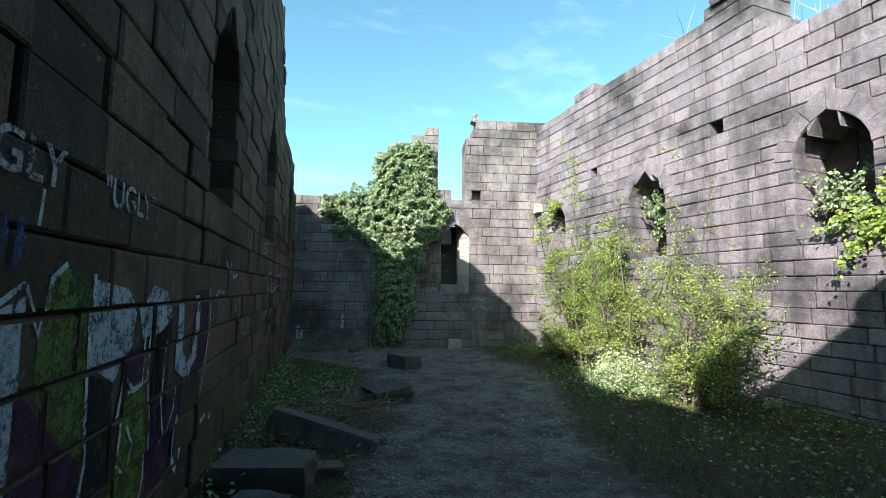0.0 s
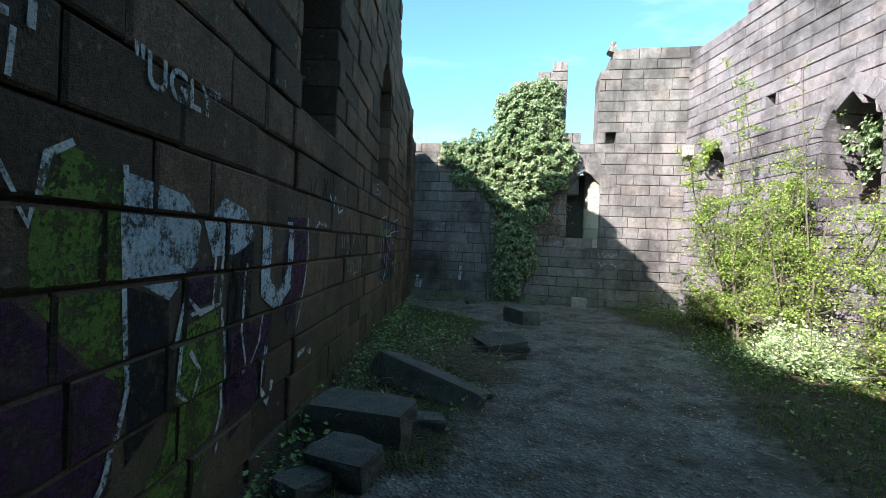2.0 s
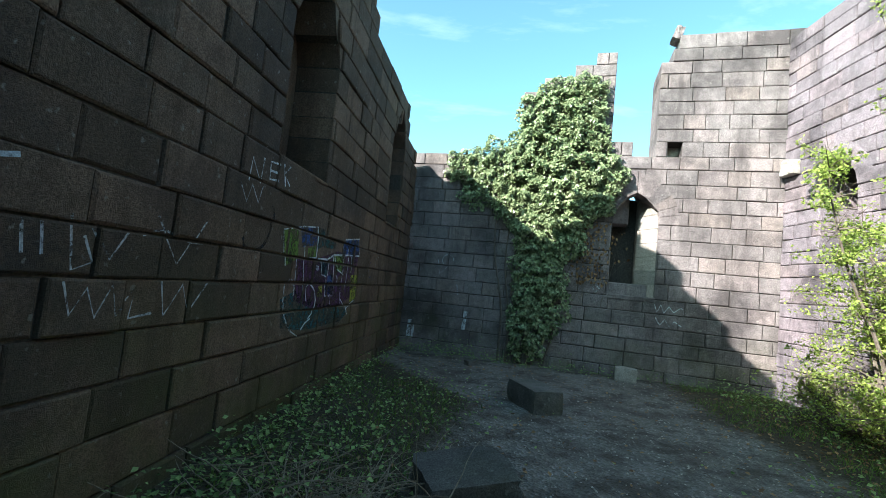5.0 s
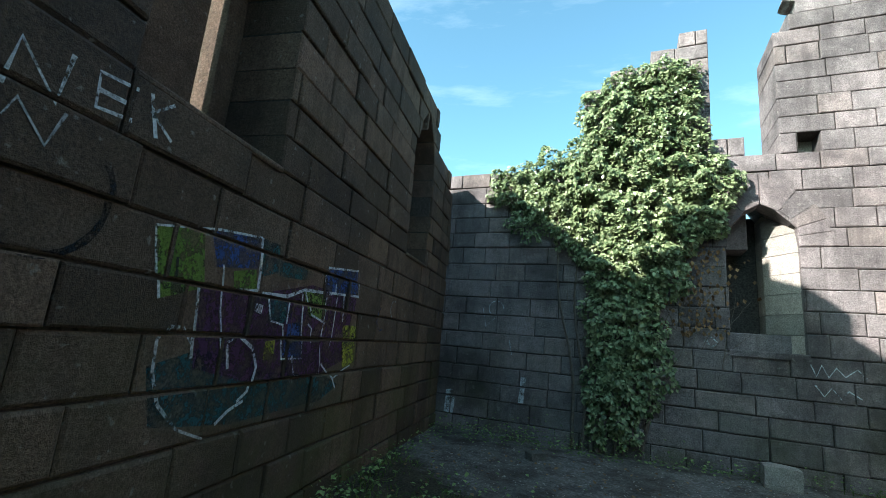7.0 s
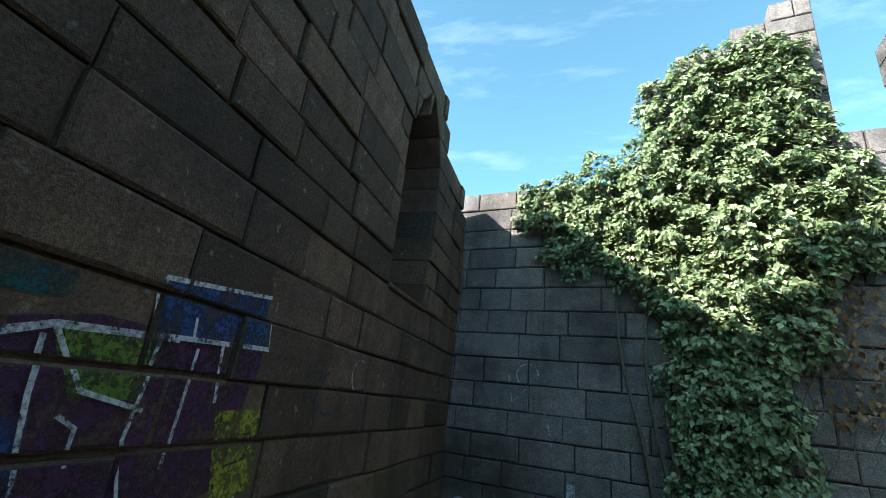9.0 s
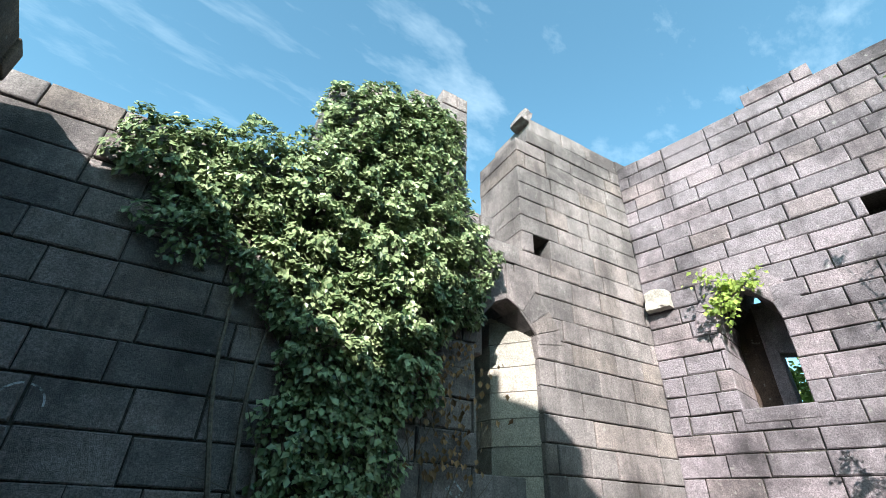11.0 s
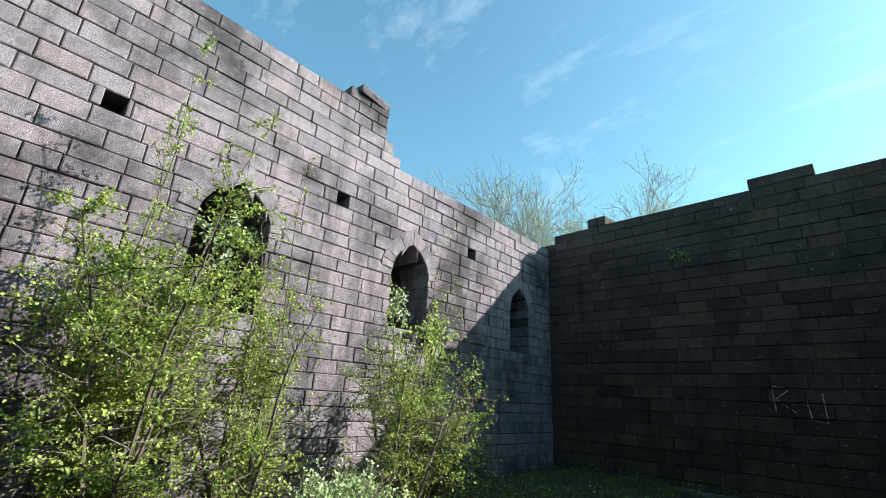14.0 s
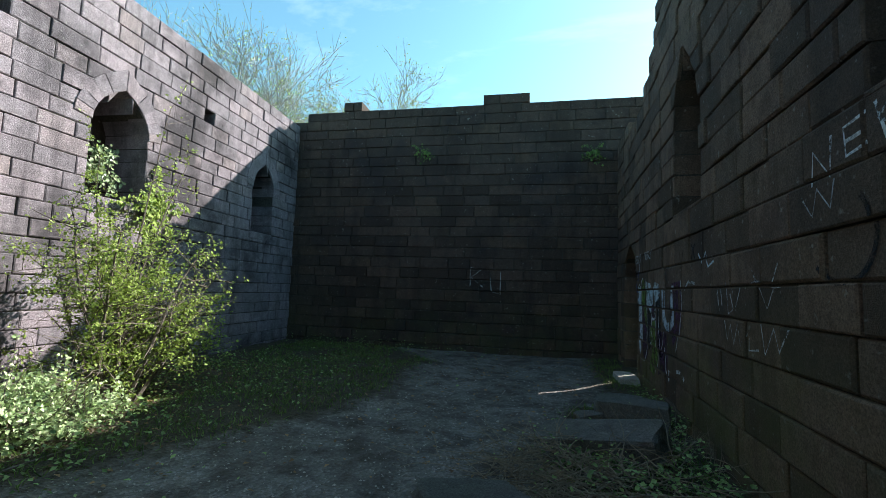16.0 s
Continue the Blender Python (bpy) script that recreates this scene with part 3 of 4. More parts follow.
def ivy_far():
    r = random.Random(21)
    blobs = [(1.15, 3.95, 0.48, 0.38, 0.16, 0.7), (1.75, 3.9, 0.62, 0.62, 0.26, 1.5), (2.5, 3.95, 0.75, 0.95, 0.36, 2.7), (3.2, 3.6, 0.82, 1.05, 0.42, 3.4), (3.75, 3.75, 0.55, 0.72, 0.34, 1.7),
             (2.75, 4.9, 0.62, 0.85, 0.3, 2.4), (3.3, 5.0, 0.62, 0.78, 0.3, 2.2), (3.45, 5.5, 0.4, 0.42, 0.2, 0.7), (2.75, 2.6, 0.55, 0.55, 0.32, 1.2), (3.25, 2.55, 0.42, 0.5, 0.3, 0.9),
             (2.2, 3.2, 0.4, 0.5, 0.25, 0.8), (2.75, 1.7, 0.5, 0.8, 0.24, 1.1), (2.7, 0.75, 0.42, 0.65, 0.22, 0.75), (3.1, 1.3, 0.35, 0.7, 0.18, 0.45), (1.45, 3.35, 0.4, 0.35, 0.12, 0.3)]
    leaves, stems, dead = Bag(), Bag(), Bag()
    nrm = (FW.to_3x3() @ Vector((0, -1, 0))).normalized()
    side = (FW.to_3x3() @ Vector((1, 0, 0))).normalized()
    for cu, cz, ru_, rz, rd, w in blobs:
        for _ in range(int(w * 1900)):
            a, rad = r.uniform(0, 2 * math.pi), math.sqrt(r.random())
            wob = 1 + 0.13 * math.sin(a * 5 + cu * 7) + 0.09 * math.sin(a * 11 + cz * 5)
            x, y = math.cos(a) * rad * wob, math.sin(a) * rad * wob
            u, z = cu + x * ru_, cz + y * rz
            clump = noise.noise(Vector((u * 5.5, z * 5.5, 3))) + 0.5 * noise.noise(Vector((u * 12, z * 12, 8)))
            d = rd * math.sqrt(max(0, 1 - min(1, rad * rad))) * (0.62 + 0.75 * clump) + r.uniform(0.0, 0.09)
            if z < 0.05 or (clump < -0.3 and r.random() < 0.5):
                continue
            p = on_far(u, -max(d, 0.015), z)
            tilt = Vector((noise.noise(Vector((u * 6, z * 6, 20))), 0, noise.noise(Vector((u * 6, z * 6, 40))))) * 0.9
            nn = nrm * 0.7 + side * (x * 0.35 + tilt.x + r.gauss(0, 0.4)) + Vector((0, 0, 0.4 + y * 0.2 + tilt.z + r.gauss(0, 0.4)))
            leaf(leaves, p, nn, Vector((0, 0, -1)) + rvec(r) * 0.75, r.uniform(0.04, 0.088), r.uniform(0.65, 0.95))
    for u0, tu in ((2.3, 2.1), (2.45, 2.5), (2.7, 2.9), (2.85, 3.2), (3.05, 3.4), (2.38, 2.3), (2.2, 1.8)):
        pts = []
        for i in range(15):
            s = i / 14
            pts.append(on_far(u0 + (tu - u0) * s + 0.05 * math.sin(s * 9 + u0 * 8), -0.03 - 0.05 * abs(math.sin(s * 5 + u0)), 3.4 * s))
        tube(stems, pts, 0.026, 0.009, 6)
    for _ in range(90):
        u = r.uniform(2.0, 4.1)
        pts, _d = wander(r, on_far(u, -0.06, r.uniform(1.2, 3.2)), Vector((r.gauss(0, 0.5), 0, 1)), r.uniform(0.4, 1.0), 6, 0.25)
        tube(stems, pts, 0.006, 0.002, 4)
    for _ in range(260):
        u, z = r.gauss(3.7, 0.25), r.uniform(1.7, 2.9)
        leaf(dead, on_far(u, -r.uniform(0.03, 0.15), z), nrm + rvec(r) * 0.7, Vector((0, 0, -1)) + rvec(r) * 0.4, r.uniform(0.04, 0.08))
    e = root_empty("ivy", on_far(2.7, -0.1, 0.0), "thick green ivy spreading over the ruined stone wall", "climbing plant")
    for nm, b, m_, lb in (("foliage", leaves, M_IVY, "dense glossy dark green leaves"), ("stem", stems, M_BARK, "brown woody climbing stems"), ("dead_foliage", dead, M_DRY, "withered reddish brown leaves")):
        o = place(obj(nm, b.v, b.f, m_), e)
        o["label"] = lb
        o["kind"] = "stuff"


ivy_far()


def shrub(name, base, label, tall, spread, stems_n, leaves_n, seed, lean=(0, 0), leafsize=(0.022, 0.045), sprig=0.0, mat=None, crown=(0.25, 1.0)):
    """A hawthorn: several stems, finer and finer branches, small leaves in clusters."""
    r = random.Random(seed)
    wood, lv = Bag(), Bag()
    tips = []
    b = Vector((*base, 0.0))
    for i in range(stems_n):
        a = 2 * math.pi * i / stems_n + r.uniform(-0.3, 0.3)
        out = r.uniform(0.15, 1.0)
        d = Vector((math.cos(a) * out * spread[0] / tall + lean[0], math.sin(a) * out * spread[1] / tall + lean[1], 1))
        ln = tall * r.uniform(0.6, 0.95)
        pts, _ = wander(r, b + Vector((math.cos(a) * 0.12, math.sin(a) * 0.12, -0.05)), d, ln, 10, 0.1)
        tube(wood, pts, 0.028, 0.006, 6)
        for k in range(2, 11):
            for _ in range(3):
                s = Vector((r.gauss(0, 1) * spread[0], r.gauss(0, 1) * spread[1], r.uniform(-0.3, 0.9)))
                q, _d = wander(r, pts[k], s, r.uniform(0.35, 1.0) * (1.2 - k / 14) * max(spread), 6, 0.2)
                tube(wood, q, 0.008, 0.002, 4)
                tips += q[1:]
                for _ in range(2):
                    q2, _d = wander(r, q[r.randint(1, 4)], rvec(r) + Vector((0, 0, 0.4)), r.uniform(0.15, 0.4), 4, 0.25)
                    tube(wood, q2, 0.004, 0.0015, 3)
                    tips += q2[1:]
    if sprig:
        for k in range(3):
            pts, _ = wander(r, b + Vector((r.uniform(-0.2, 0.2), r.uniform(-0.3, 0.3), tall * 0.6)), Vector((lean[0] + r.uniform(-0.15, 0.15), lean[1] + r.uniform(-0.2, 0.2), 1)), sprig * (1 - 0.18 * k), 9, 0.08)
            tube(wood, pts, 0.012, 0.003, 5)
            for q in pts[2:]:
                q2, _d = wander(r, q, rvec(r) + Vector((0, 0, 0.3)), r.uniform(0.2, 0.5), 4, 0.2)
                tube(wood, q2, 0.004, 0.0015, 3)
                tips += q2
    for _ in range(leaves_n):
        p = r.choice(tips) + rvec(r) * abs(r.gauss(0, 0.055))
        if p.z < 0.08 or noise.noise(p * 2.6 + Vector((seed, 0, 0))) < -0.16 + r.gauss(0, 0.08):
            continue
        leaf(lv, p, Vector((0, 0, 0.7)) + rvec(r), rvec(r), r.uniform(*leafsize), r.uniform(0.6, 0.95))
    e = root_empty(name, (*base, 0.0), label, "shrub", "hawthorn bushes in the ruin")
    place(obj("branchwork", wood.v, wood.f, M_BARK, None, "thin grey twiggy branches"), e)
    o = place(obj("foliage", lv.v, lv.f, mat or M_HAW, None, "small fresh yellow-green spring leaves"), e)
    o["kind"] = "stuff"


shrub("hawthorn_bush", (5.3, 8.45), "tall fresh-leaved hawthorn bush against the sunlit wall", 3.6, (0.75, 1.15), 10, 44000, 31, (0.0, -0.02), sprig=2.7)
shrub("hawthorn_bush", (5.3, 7.3), "twiggy half-leaved hawthorn bush in the sun", 2.7, (0.55, 0.75), 8, 16000, 34, (0.02, 0.0), sprig=2.6)
shrub("hawthorn_bush", (5.05, 5.3), "slender leafy hawthorn bush at the shadow's edge", 2.2, (0.75, 1.25), 10, 24000, 32, (0.02, -0.12), sprig=2.2)
shrub("low_shrub", (4.85, 6.3), "low leafy weeds and shoots catching the sun", 0.4, (0.75, 0.9), 10, 14000, 33, (0, 0), (0.025, 0.055), mat=M_SUNLIT_WEED)
shrub("low_shrub", (5.5, 9.8), "low sunlit shoots at the wall foot", 0.8, (0.5, 0.9), 8, 7000, 35, (0, 0), (0.025, 0.05))


def climber(name, wall_m, cu, cz, n, rad, seed, label, mat):
    """A small climber hanging on a wall."""
    r = random.Random(seed)
    lv, st = Bag(), Bag()
    nrm = (wall_m.to_3x3() @ Vector((0, -1, 0))).normalized()
    for k in range(12):
        pts, _ = wander(r, wall_m @ Vector((cu, -0.04, cz)), wall_m.to_3x3() @ Vector((r.gauss(0, 1), -0.15, r.gauss(0, 1))), rad * r.uniform(0.6, 1.2), 6, 0.25, -0.05)
        tube(st, pts, 0.006, 0.002, 4)
        for _ in range(n // 12):
            p = r.choice(pts) + rvec(r) * abs(r.gauss(0, 0.07))
            leaf(lv, p + nrm * 0.04, nrm + rvec(r) * 0.7 + Vector((0, 0, 0.4)), Vector((0, 0, -1)) + rvec(r), r.uniform(0.04, 0.085))
    e = root_empty(name, wall_m @ Vector((cu, -0.04, cz)), label, "climbing plant")
    place(obj("stem", st.v, st.f, M_BARK), e)
    place(obj("foliage", lv.v, lv.f, mat), e)["kind"] = "stuff"


climber("ivy_sprig", RW, ru(3.15), 2.55, 1000, 0.62, 41, "bright ivy hanging from a window opening", M_HAW)
climber("ivy_sprig", RW, ru(10.2), 3.95, 420, 0.42, 42, "thin ivy trailing over a window head", M_HAW)
climber("ivy_sprig", RW @ Matrix.Translation((0, 0.45, 0)), ru(7.0), 3.35, 1300, 0.5, 43, "ivy filling a window opening", M_IVY)
climber("ivy_sprig", RW @ Matrix.Translation((0, 0.45, 0)), ru(3.75), 3.0, 700, 0.5, 44, "ivy growing inside a window opening", M_IVY)
climber("ivy_sprig", RW @ Matrix.Translation((0, 1.3, 0)), ru(10.0) - 0.2, 3.1, 2600, 0.8, 45, "leaves of a bush seen outside a window opening", M_HAW)
climber("fern_tuft", BW, 3.4, 4.75, 90, 0.3, 46, "dark fern growing out of the sooty wall", M_GRASS)
climber("fern_tuft", BW, 7.3, 4.6, 110, 0.3, 47, "dark fern growing out of the wall corner", M_GRASS)


def bare_tree(loc, tall, seed, leafy):
    r = random.Random(seed)
    wood, lv = Bag(), Bag()
    tips = []

    def grow(p, d, ln, rad, lev):
        pts, d2 = wander(r, p, d, ln, 5, 0.12, 0.03)
        tube(wood, pts, rad, rad * 0.6, 6 if lev < 2 else 3)
        if lev >= 5:
            tips.extend(pts)
            return
        for k in range((4, 5, 5, 4, 4)[lev]):
            q = pts[r.randint(2, 5)]
            side = (d2 + rvec(r) * (0.75 if lev else 0.6)).normalized()
            grow(q, side, ln * r.uniform(0.55, 0.75), max(rad * 0.5, 0.009), lev + 1)
    grow(Vector((*loc, -0.2)), Vector((0, 0, 1)), tall * 0.36, tall * 0.0075, 0)
    for _ in range(leafy * 2):
        leaf(lv, r.choice(tips) + rvec(r) * 0.3, rvec(r), rvec(r), r.uniform(0.05, 0.11))
    e = root_empty("tree", (*loc, 0.0), "tall pale tree just coming into leaf outside", "tree", "trees outside the ruin")
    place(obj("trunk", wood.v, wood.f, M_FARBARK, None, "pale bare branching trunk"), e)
    if leafy:
        place(obj("crown", lv.v, lv.f, M_HAW, None, "sparse yellow-green buds"), e)["kind"] = "stuff"


for loc, tall, seed, leafy in (((14.0, -12.0), 18.5, 51, 2000), ((18.0, -16.0), 22.5, 52, 2600), ((11.5, -15.5), 19.0, 53, 3000), ((20.0, -6.0), 16.5, 54, 1200), ((17.0, -9.0), 17.5, 58, 1500), ((16.0, 8.5), 13.0, 55, 0), ((12.0, 11.5), 6.0, 56, 2500), ((-5.0, 24.0), 9.0, 57, 300)):
    bare_tree(loc, tall, seed, leafy)


def rock(name, loc, size, rot, label, seed, group="fallen stones on the ground", mat=None, cuts=6, rough=0.028):
    """A squared stone with worn edges and broken corners."""
    r = random.Random(seed)
    bm = bmesh.new()
    bmesh.ops.create_cube(bm, size=1)
    bmesh.ops.subdivide_edges(bm, edges=bm.edges[:], cuts=cuts, use_grid_fill=True)
    off = Vector((r.uniform(0, 50), r.uniform(0, 50), r.uniform(0, 50)))
    for v in bm.verts:
        q = v.co.copy()
        c = sorted((abs(q.x), abs(q.y), abs(q.z)))
        wear = max(0, (c[1] + c[2]) - 0.86) * 0.1 + max(0, sum(c) - 1.2) * 0.14
        v.co = q * (1 - wear) + q.normalized() * noise.noise(q * 2.2 + off) * rough * 1.6 + q.normalized() * noise.noise(q * 6 + off) * rough * 0.6
        v.co = Vector((v.co.x * size[0], v.co.y * size[1], v.co.z * size[2]))
    low = min(v.co.z for v in bm.verts)
    me = bpy.data.meshes.new(name)
    bm.to_mesh(me)
    bm.free()
    me.materials.append(mat or M_BLOCK)
    ob = new(name, me)
    ob.matrix_world = pose(loc[0], loc[1], loc[2] - low * 0.9, *rot)
    tagged(ob, label, "stone", group)
    return ob


rock("stone_block", (-0.38, 3.84, -0.02), (0.74, 0.42, 0.3), (0, 0, -13), "squared dark stone block lying by the wall", 61)
rock("stone_fragment", (0.08, 3.98, -0.01), (0.26, 0.2, 0.14), (0, 8, 20), "small broken flat stone beside a block", 62, rough=0.06)
rock("stone_fragment", (-0.36, 3.25, -0.02), (0.4, 0.3, 0.22), (4, 0, -20), "rough broken stone on dark soil", 63, rough=0.07)
rock("stone_slab", (0.08, 4.86, -0.03), (1.15, 0.42, 0.26), (-14, 12, -26), "long tilted dark stone slab in the weeds", 64)
rock("stone_block", (0.93, 6.5, -0.02), (0.62, 0.48, 0.26), (5, -4, 24), "worn flat-topped stone at the path's edge", 65, rough=0.05)
rock("stone_block", (1.64, 9.2, -0.02), (0.4, 0.7, 0.3), (0, 0, 24), "squared stone block on the gravel path", 66)
rock("stone_block", (3.5, 11.86, -0.02), (0.36, 0.3, 0.27), (0, 0, -12), "pale squared stone set before the doorway", 67, mat=M_STONE_P)
rock("stone_fragment", (6.2, 5.0, 0.02), (0.24, 0.18, 0.12), (0, 0, 30), "small pale stone in the grass", 68, mat=M_STONE_P)
rock("door_step", (-0.68, 1.35, -0.02), (0.3, 0.7, 0.16), (0, 0, 2), "worn pale stone step beside the doorway", 69, mat=M_STONE_P)
rock("stone_fragment", (0.75, 11.5, 0.0), (0.22, 0.15, 0.1), (0, 0, 40), "small brown stone at the wall foot", 70, rough=0.06)
rock("stone_fragment", (-0.55, 3.05, -0.02), (0.3, 0.2, 0.14), (0, 5, 60), "rough stone chip at the wall foot", 71, rough=0.07)
# corbel in the corner and cap stones on the broken tops
cor = rock("corbel", (5.83, 11.5, 3.98), (0.32, 0.3, 0.26), (0, 0, -6), "pale mossy corbel stone built into the corner", 72, "projecting stones", M_STONE_P, rough=0.07)
cor.matrix_world = RW @ pose(0.2, 0.02, 4.0)
cap = rock("cap_stone", (0, 0, 0), (0.72, 0.7, 0.17), (0, 0, 0), "weathered cap stone on the broken wall top", 73, "projecting stones", M_STONE_R)
cap.matrix_world = RW @ pose(ru(5.05), 0.3, 6.7, 2, 3, 5)
pk = rock("cap_stone", (0, 0, 0), (0.16, 0.3, 0.26), (0, 0, 0), "jagged stone on the ruined wall corner", 74, "projecting stones", M_STONE_F, rough=0.07)
pk.matrix_world = FW @ pose(5.08, 0.16, 6.72, 0, 20, 0)


def grass():
    r = random.Random(81)
    bl, weeds, dead = Bag(), Bag(), Bag()
    n = 0
    while n < 34000:
        x, y = r.uniform(-0.85, 6.6), r.uniform(-0.9, 12.6)
        t = trodden(x, y)
        if t > 0.42 + r.gauss(0, 0.1) or noise.noise(Vector((x * 1.3, y * 1.3, 9))) < -0.25 + r.gauss(0, 0.12):
            n += 0.2
            continue
        n += 1
        if x > 6.4 - y * 0.05 or x < -0.8:
            continue
        z = height(x, y)
        p = Vector((x, y, z - 0.01))
        h = r.uniform(0.03, 0.11)
        d = Vector((r.gauss(0, 0.5), r.gauss(0, 0.5), 1)).normalized()
        w = rvec(r).cross(d).normalized() * r.uniform(0.003, 0.006)
        o = len(bl.v)
        tip = p + d * h + Vector((r.gauss(0, 0.03), r.gauss(0, 0.03), 0))
        mid = p + d * h * 0.55
        bl.v.extend(((p - w)[:], (p + w)[:], (mid + w * 0.7)[:], (mid - w * 0.7)[:], tip[:]))
        bl.f.extend(((o, o + 1, o + 2, o + 3), (o + 3, o + 2, o + 4)))
    for cx, cy, sx, sy, cnt, hh in ((-0.25, 6.4, 0.4, 0.9, 1300, 0.18), (0.0, 5.2, 0.35, 0.5, 350, 0.15), (0.2, 8.5, 0.5, 0.9, 700, 0.12), (-0.75, 3.3, 0.08, 0.8, 200, 0.15), (4.9, 6.3, 0.7, 0.8, 2300, 0.3), (5.6, 9.5, 0.5, 1.5, 1500, 0.3),
                                    (4.6, 3.0, 0.9, 1.4, 1000, 0.16), (3.0, 12.1, 1.6, 0.12, 700, 0.18), (0.4, 12.4, 0.8, 0.15, 700, 0.25), (5.5, 11.3, 0.4, 0.4, 500, 0.25), (5.9, 4.5, 0.4, 1.3, 900, 0.3), (-0.7, 7.5, 0.12, 2.5, 1200, 0.2), (4.5, -0.4, 1.8, 0.3, 500, 0.25)):
        for _ in range(cnt):
            x, y = r.gauss(cx, sx), r.gauss(cy, sy)
            if x < -0.84 or y > 12.85 - x * 0.17 or x > 6.7 - y * 0.07 or y < -0.8:
                continue
            p = Vector((x, y, height(x, y) + abs(r.gauss(0, hh * 0.5))))
            leaf(weeds, p, Vector((0, 0, 1)) + rvec(r) * 0.6, rvec(r), r.uniform(0.02, 0.055), 0.8)
    for _ in range(4200):
        x, y = r.uniform(-0.8, 6.4), r.uniform(-0.8, 12.2)
        if r.random() < 0.55:
            x, y = r.gauss(5.4, 0.6), r.gauss(7.5, 2.2)
        if x > 6.5 - y * 0.06 or x < -0.8 or y > 12:
            continue
        leaf(dead, Vector((x, y, height(x, y) + 0.012)), Vector((0, 0, 1)) + rvec(r) * 0.5, rvec(r), r.uniform(0.025, 0.06))
    tagged(obj("grass", bl.v, bl.f, M_GRASS), "short trampled green grass on dark soil", "grass", kind="stuff")
    tagged(obj("weeds", weeds.v, weeds.f, M_NETTLE), "low green weeds along the path and wall foot", "weeds", kind="stuff")
    tagged(obj("leaf_litter", dead.v, dead.f, M_DRY), "scattered brown dead leaves on the ground", "leaf litter", kind="stuff")


grass()


def litter():
    r = random.Random(91)
    pile, twigs, grit = Bag(), Bag(), Bag()
    for _ in range(420):
        x, y = r.gauss(0.25, 0.36), r.gauss(5.75, 0.42)
        if x < -0.75:
            continue
        pts, _ = wander(r, Vector((x, y, height(x, y) + abs(r.gauss(0, 0.07)))), Vector((r.gauss(0, 1), r.gauss(0, 1), r.uniform(-0.05, 0.25))), r.uniform(0.25, 0.75), 6, 0.18, -0.03)
        tube(pile, [Vector((q.x, q.y, max(q.z, height(q.x, q.y) + 0.005))) for q in pts], 0.005, 0.002, 4)
    for _ in range(150):
        x, y = r.gauss(-0.45, 0.2), r.gauss(4.75, 0.35)
        pts, _ = wander(r, Vector((x, y, 0.02)), Vector((r.gauss(0, 0.6), r.gauss(0, 0.6), r.uniform(0.1, 0.7))), r.uniform(0.2, 0.5), 5, 0.15, -0.05)
        tube(pile, [Vector((max(q.x, -0.84), q.y, q.z)) for q in pts], 0.004, 0.0015, 3)
    for _ in range(260):
        x, y = r.uniform(0, 4.8), r.uniform(0, 11.5)
        z = height(x, y) + 0.006
        a = r.uniform(0, 6.3)
        ln = r.uniform(0.04, 0.22)
        k = Vector((math.cos(a), math.sin(a), 0))
        tube(twigs, [Vector((x, y, z)), Vector((x, y, z + 0.004)) + k * ln * 0.5 + k.orthogonal() * 0.01, Vector((x, y, z)) + k * ln], 0.004, 0.002, 4)
    tube(twigs, [Vector((4.0, 7.3, 0.05)), Vector((4.15, 6.9, 0.06)), Vector((4.2, 6.4, 0.05)), Vector((4.4, 6.1, 0.04))], 0.012, 0.006, 5)
    n = 0
    while n < 5200:
        x, y = r.uniform(-0.3, 5.0), r.uniform(0.2, 12)
        n += 1
        if trodden(x, y) < 0.55:
            continue
        s = r.uniform(0.004, 0.013) * (1.8 if r.random() < 0.04 else 1)
        z = height(x, y) + s * 0.3
        o = len(grit.v)
        a = r.uniform(0, 3)
        c, d = math.cos(a) * s, math.sin(a) * s
        grit.v.extend(((x + c, y + d, z), (x - d, y + c, z), (x - c, y - d, z), (x + d, y - c, z), (x + c * 0.3, y + d * 0.2, z + s * 0.7)))
        grit.f.extend(((o, o + 1, o + 4), (o + 1, o + 2, o + 4), (o + 2, o + 3, o + 4), (o + 3, o, o + 4)))
    tagged(obj("brushwood", pile.v, pile.f, M_TWIG), "heap of pale dead twigs and cut stems beside the stones", "twigs", kind="stuff")
    tagged(obj("fallen_twigs", twigs.v, twigs.f, M_BARK), "scattered small dark twigs on the gravel", "twigs", kind="stuff")
    tagged(obj("gravel", grit.v, grit.f, M_STONE_P), "loose pale gravel on the trodden path", "gravel", kind="stuff")


litter()

# ---- graffiti: thin worn paint on the stones ----


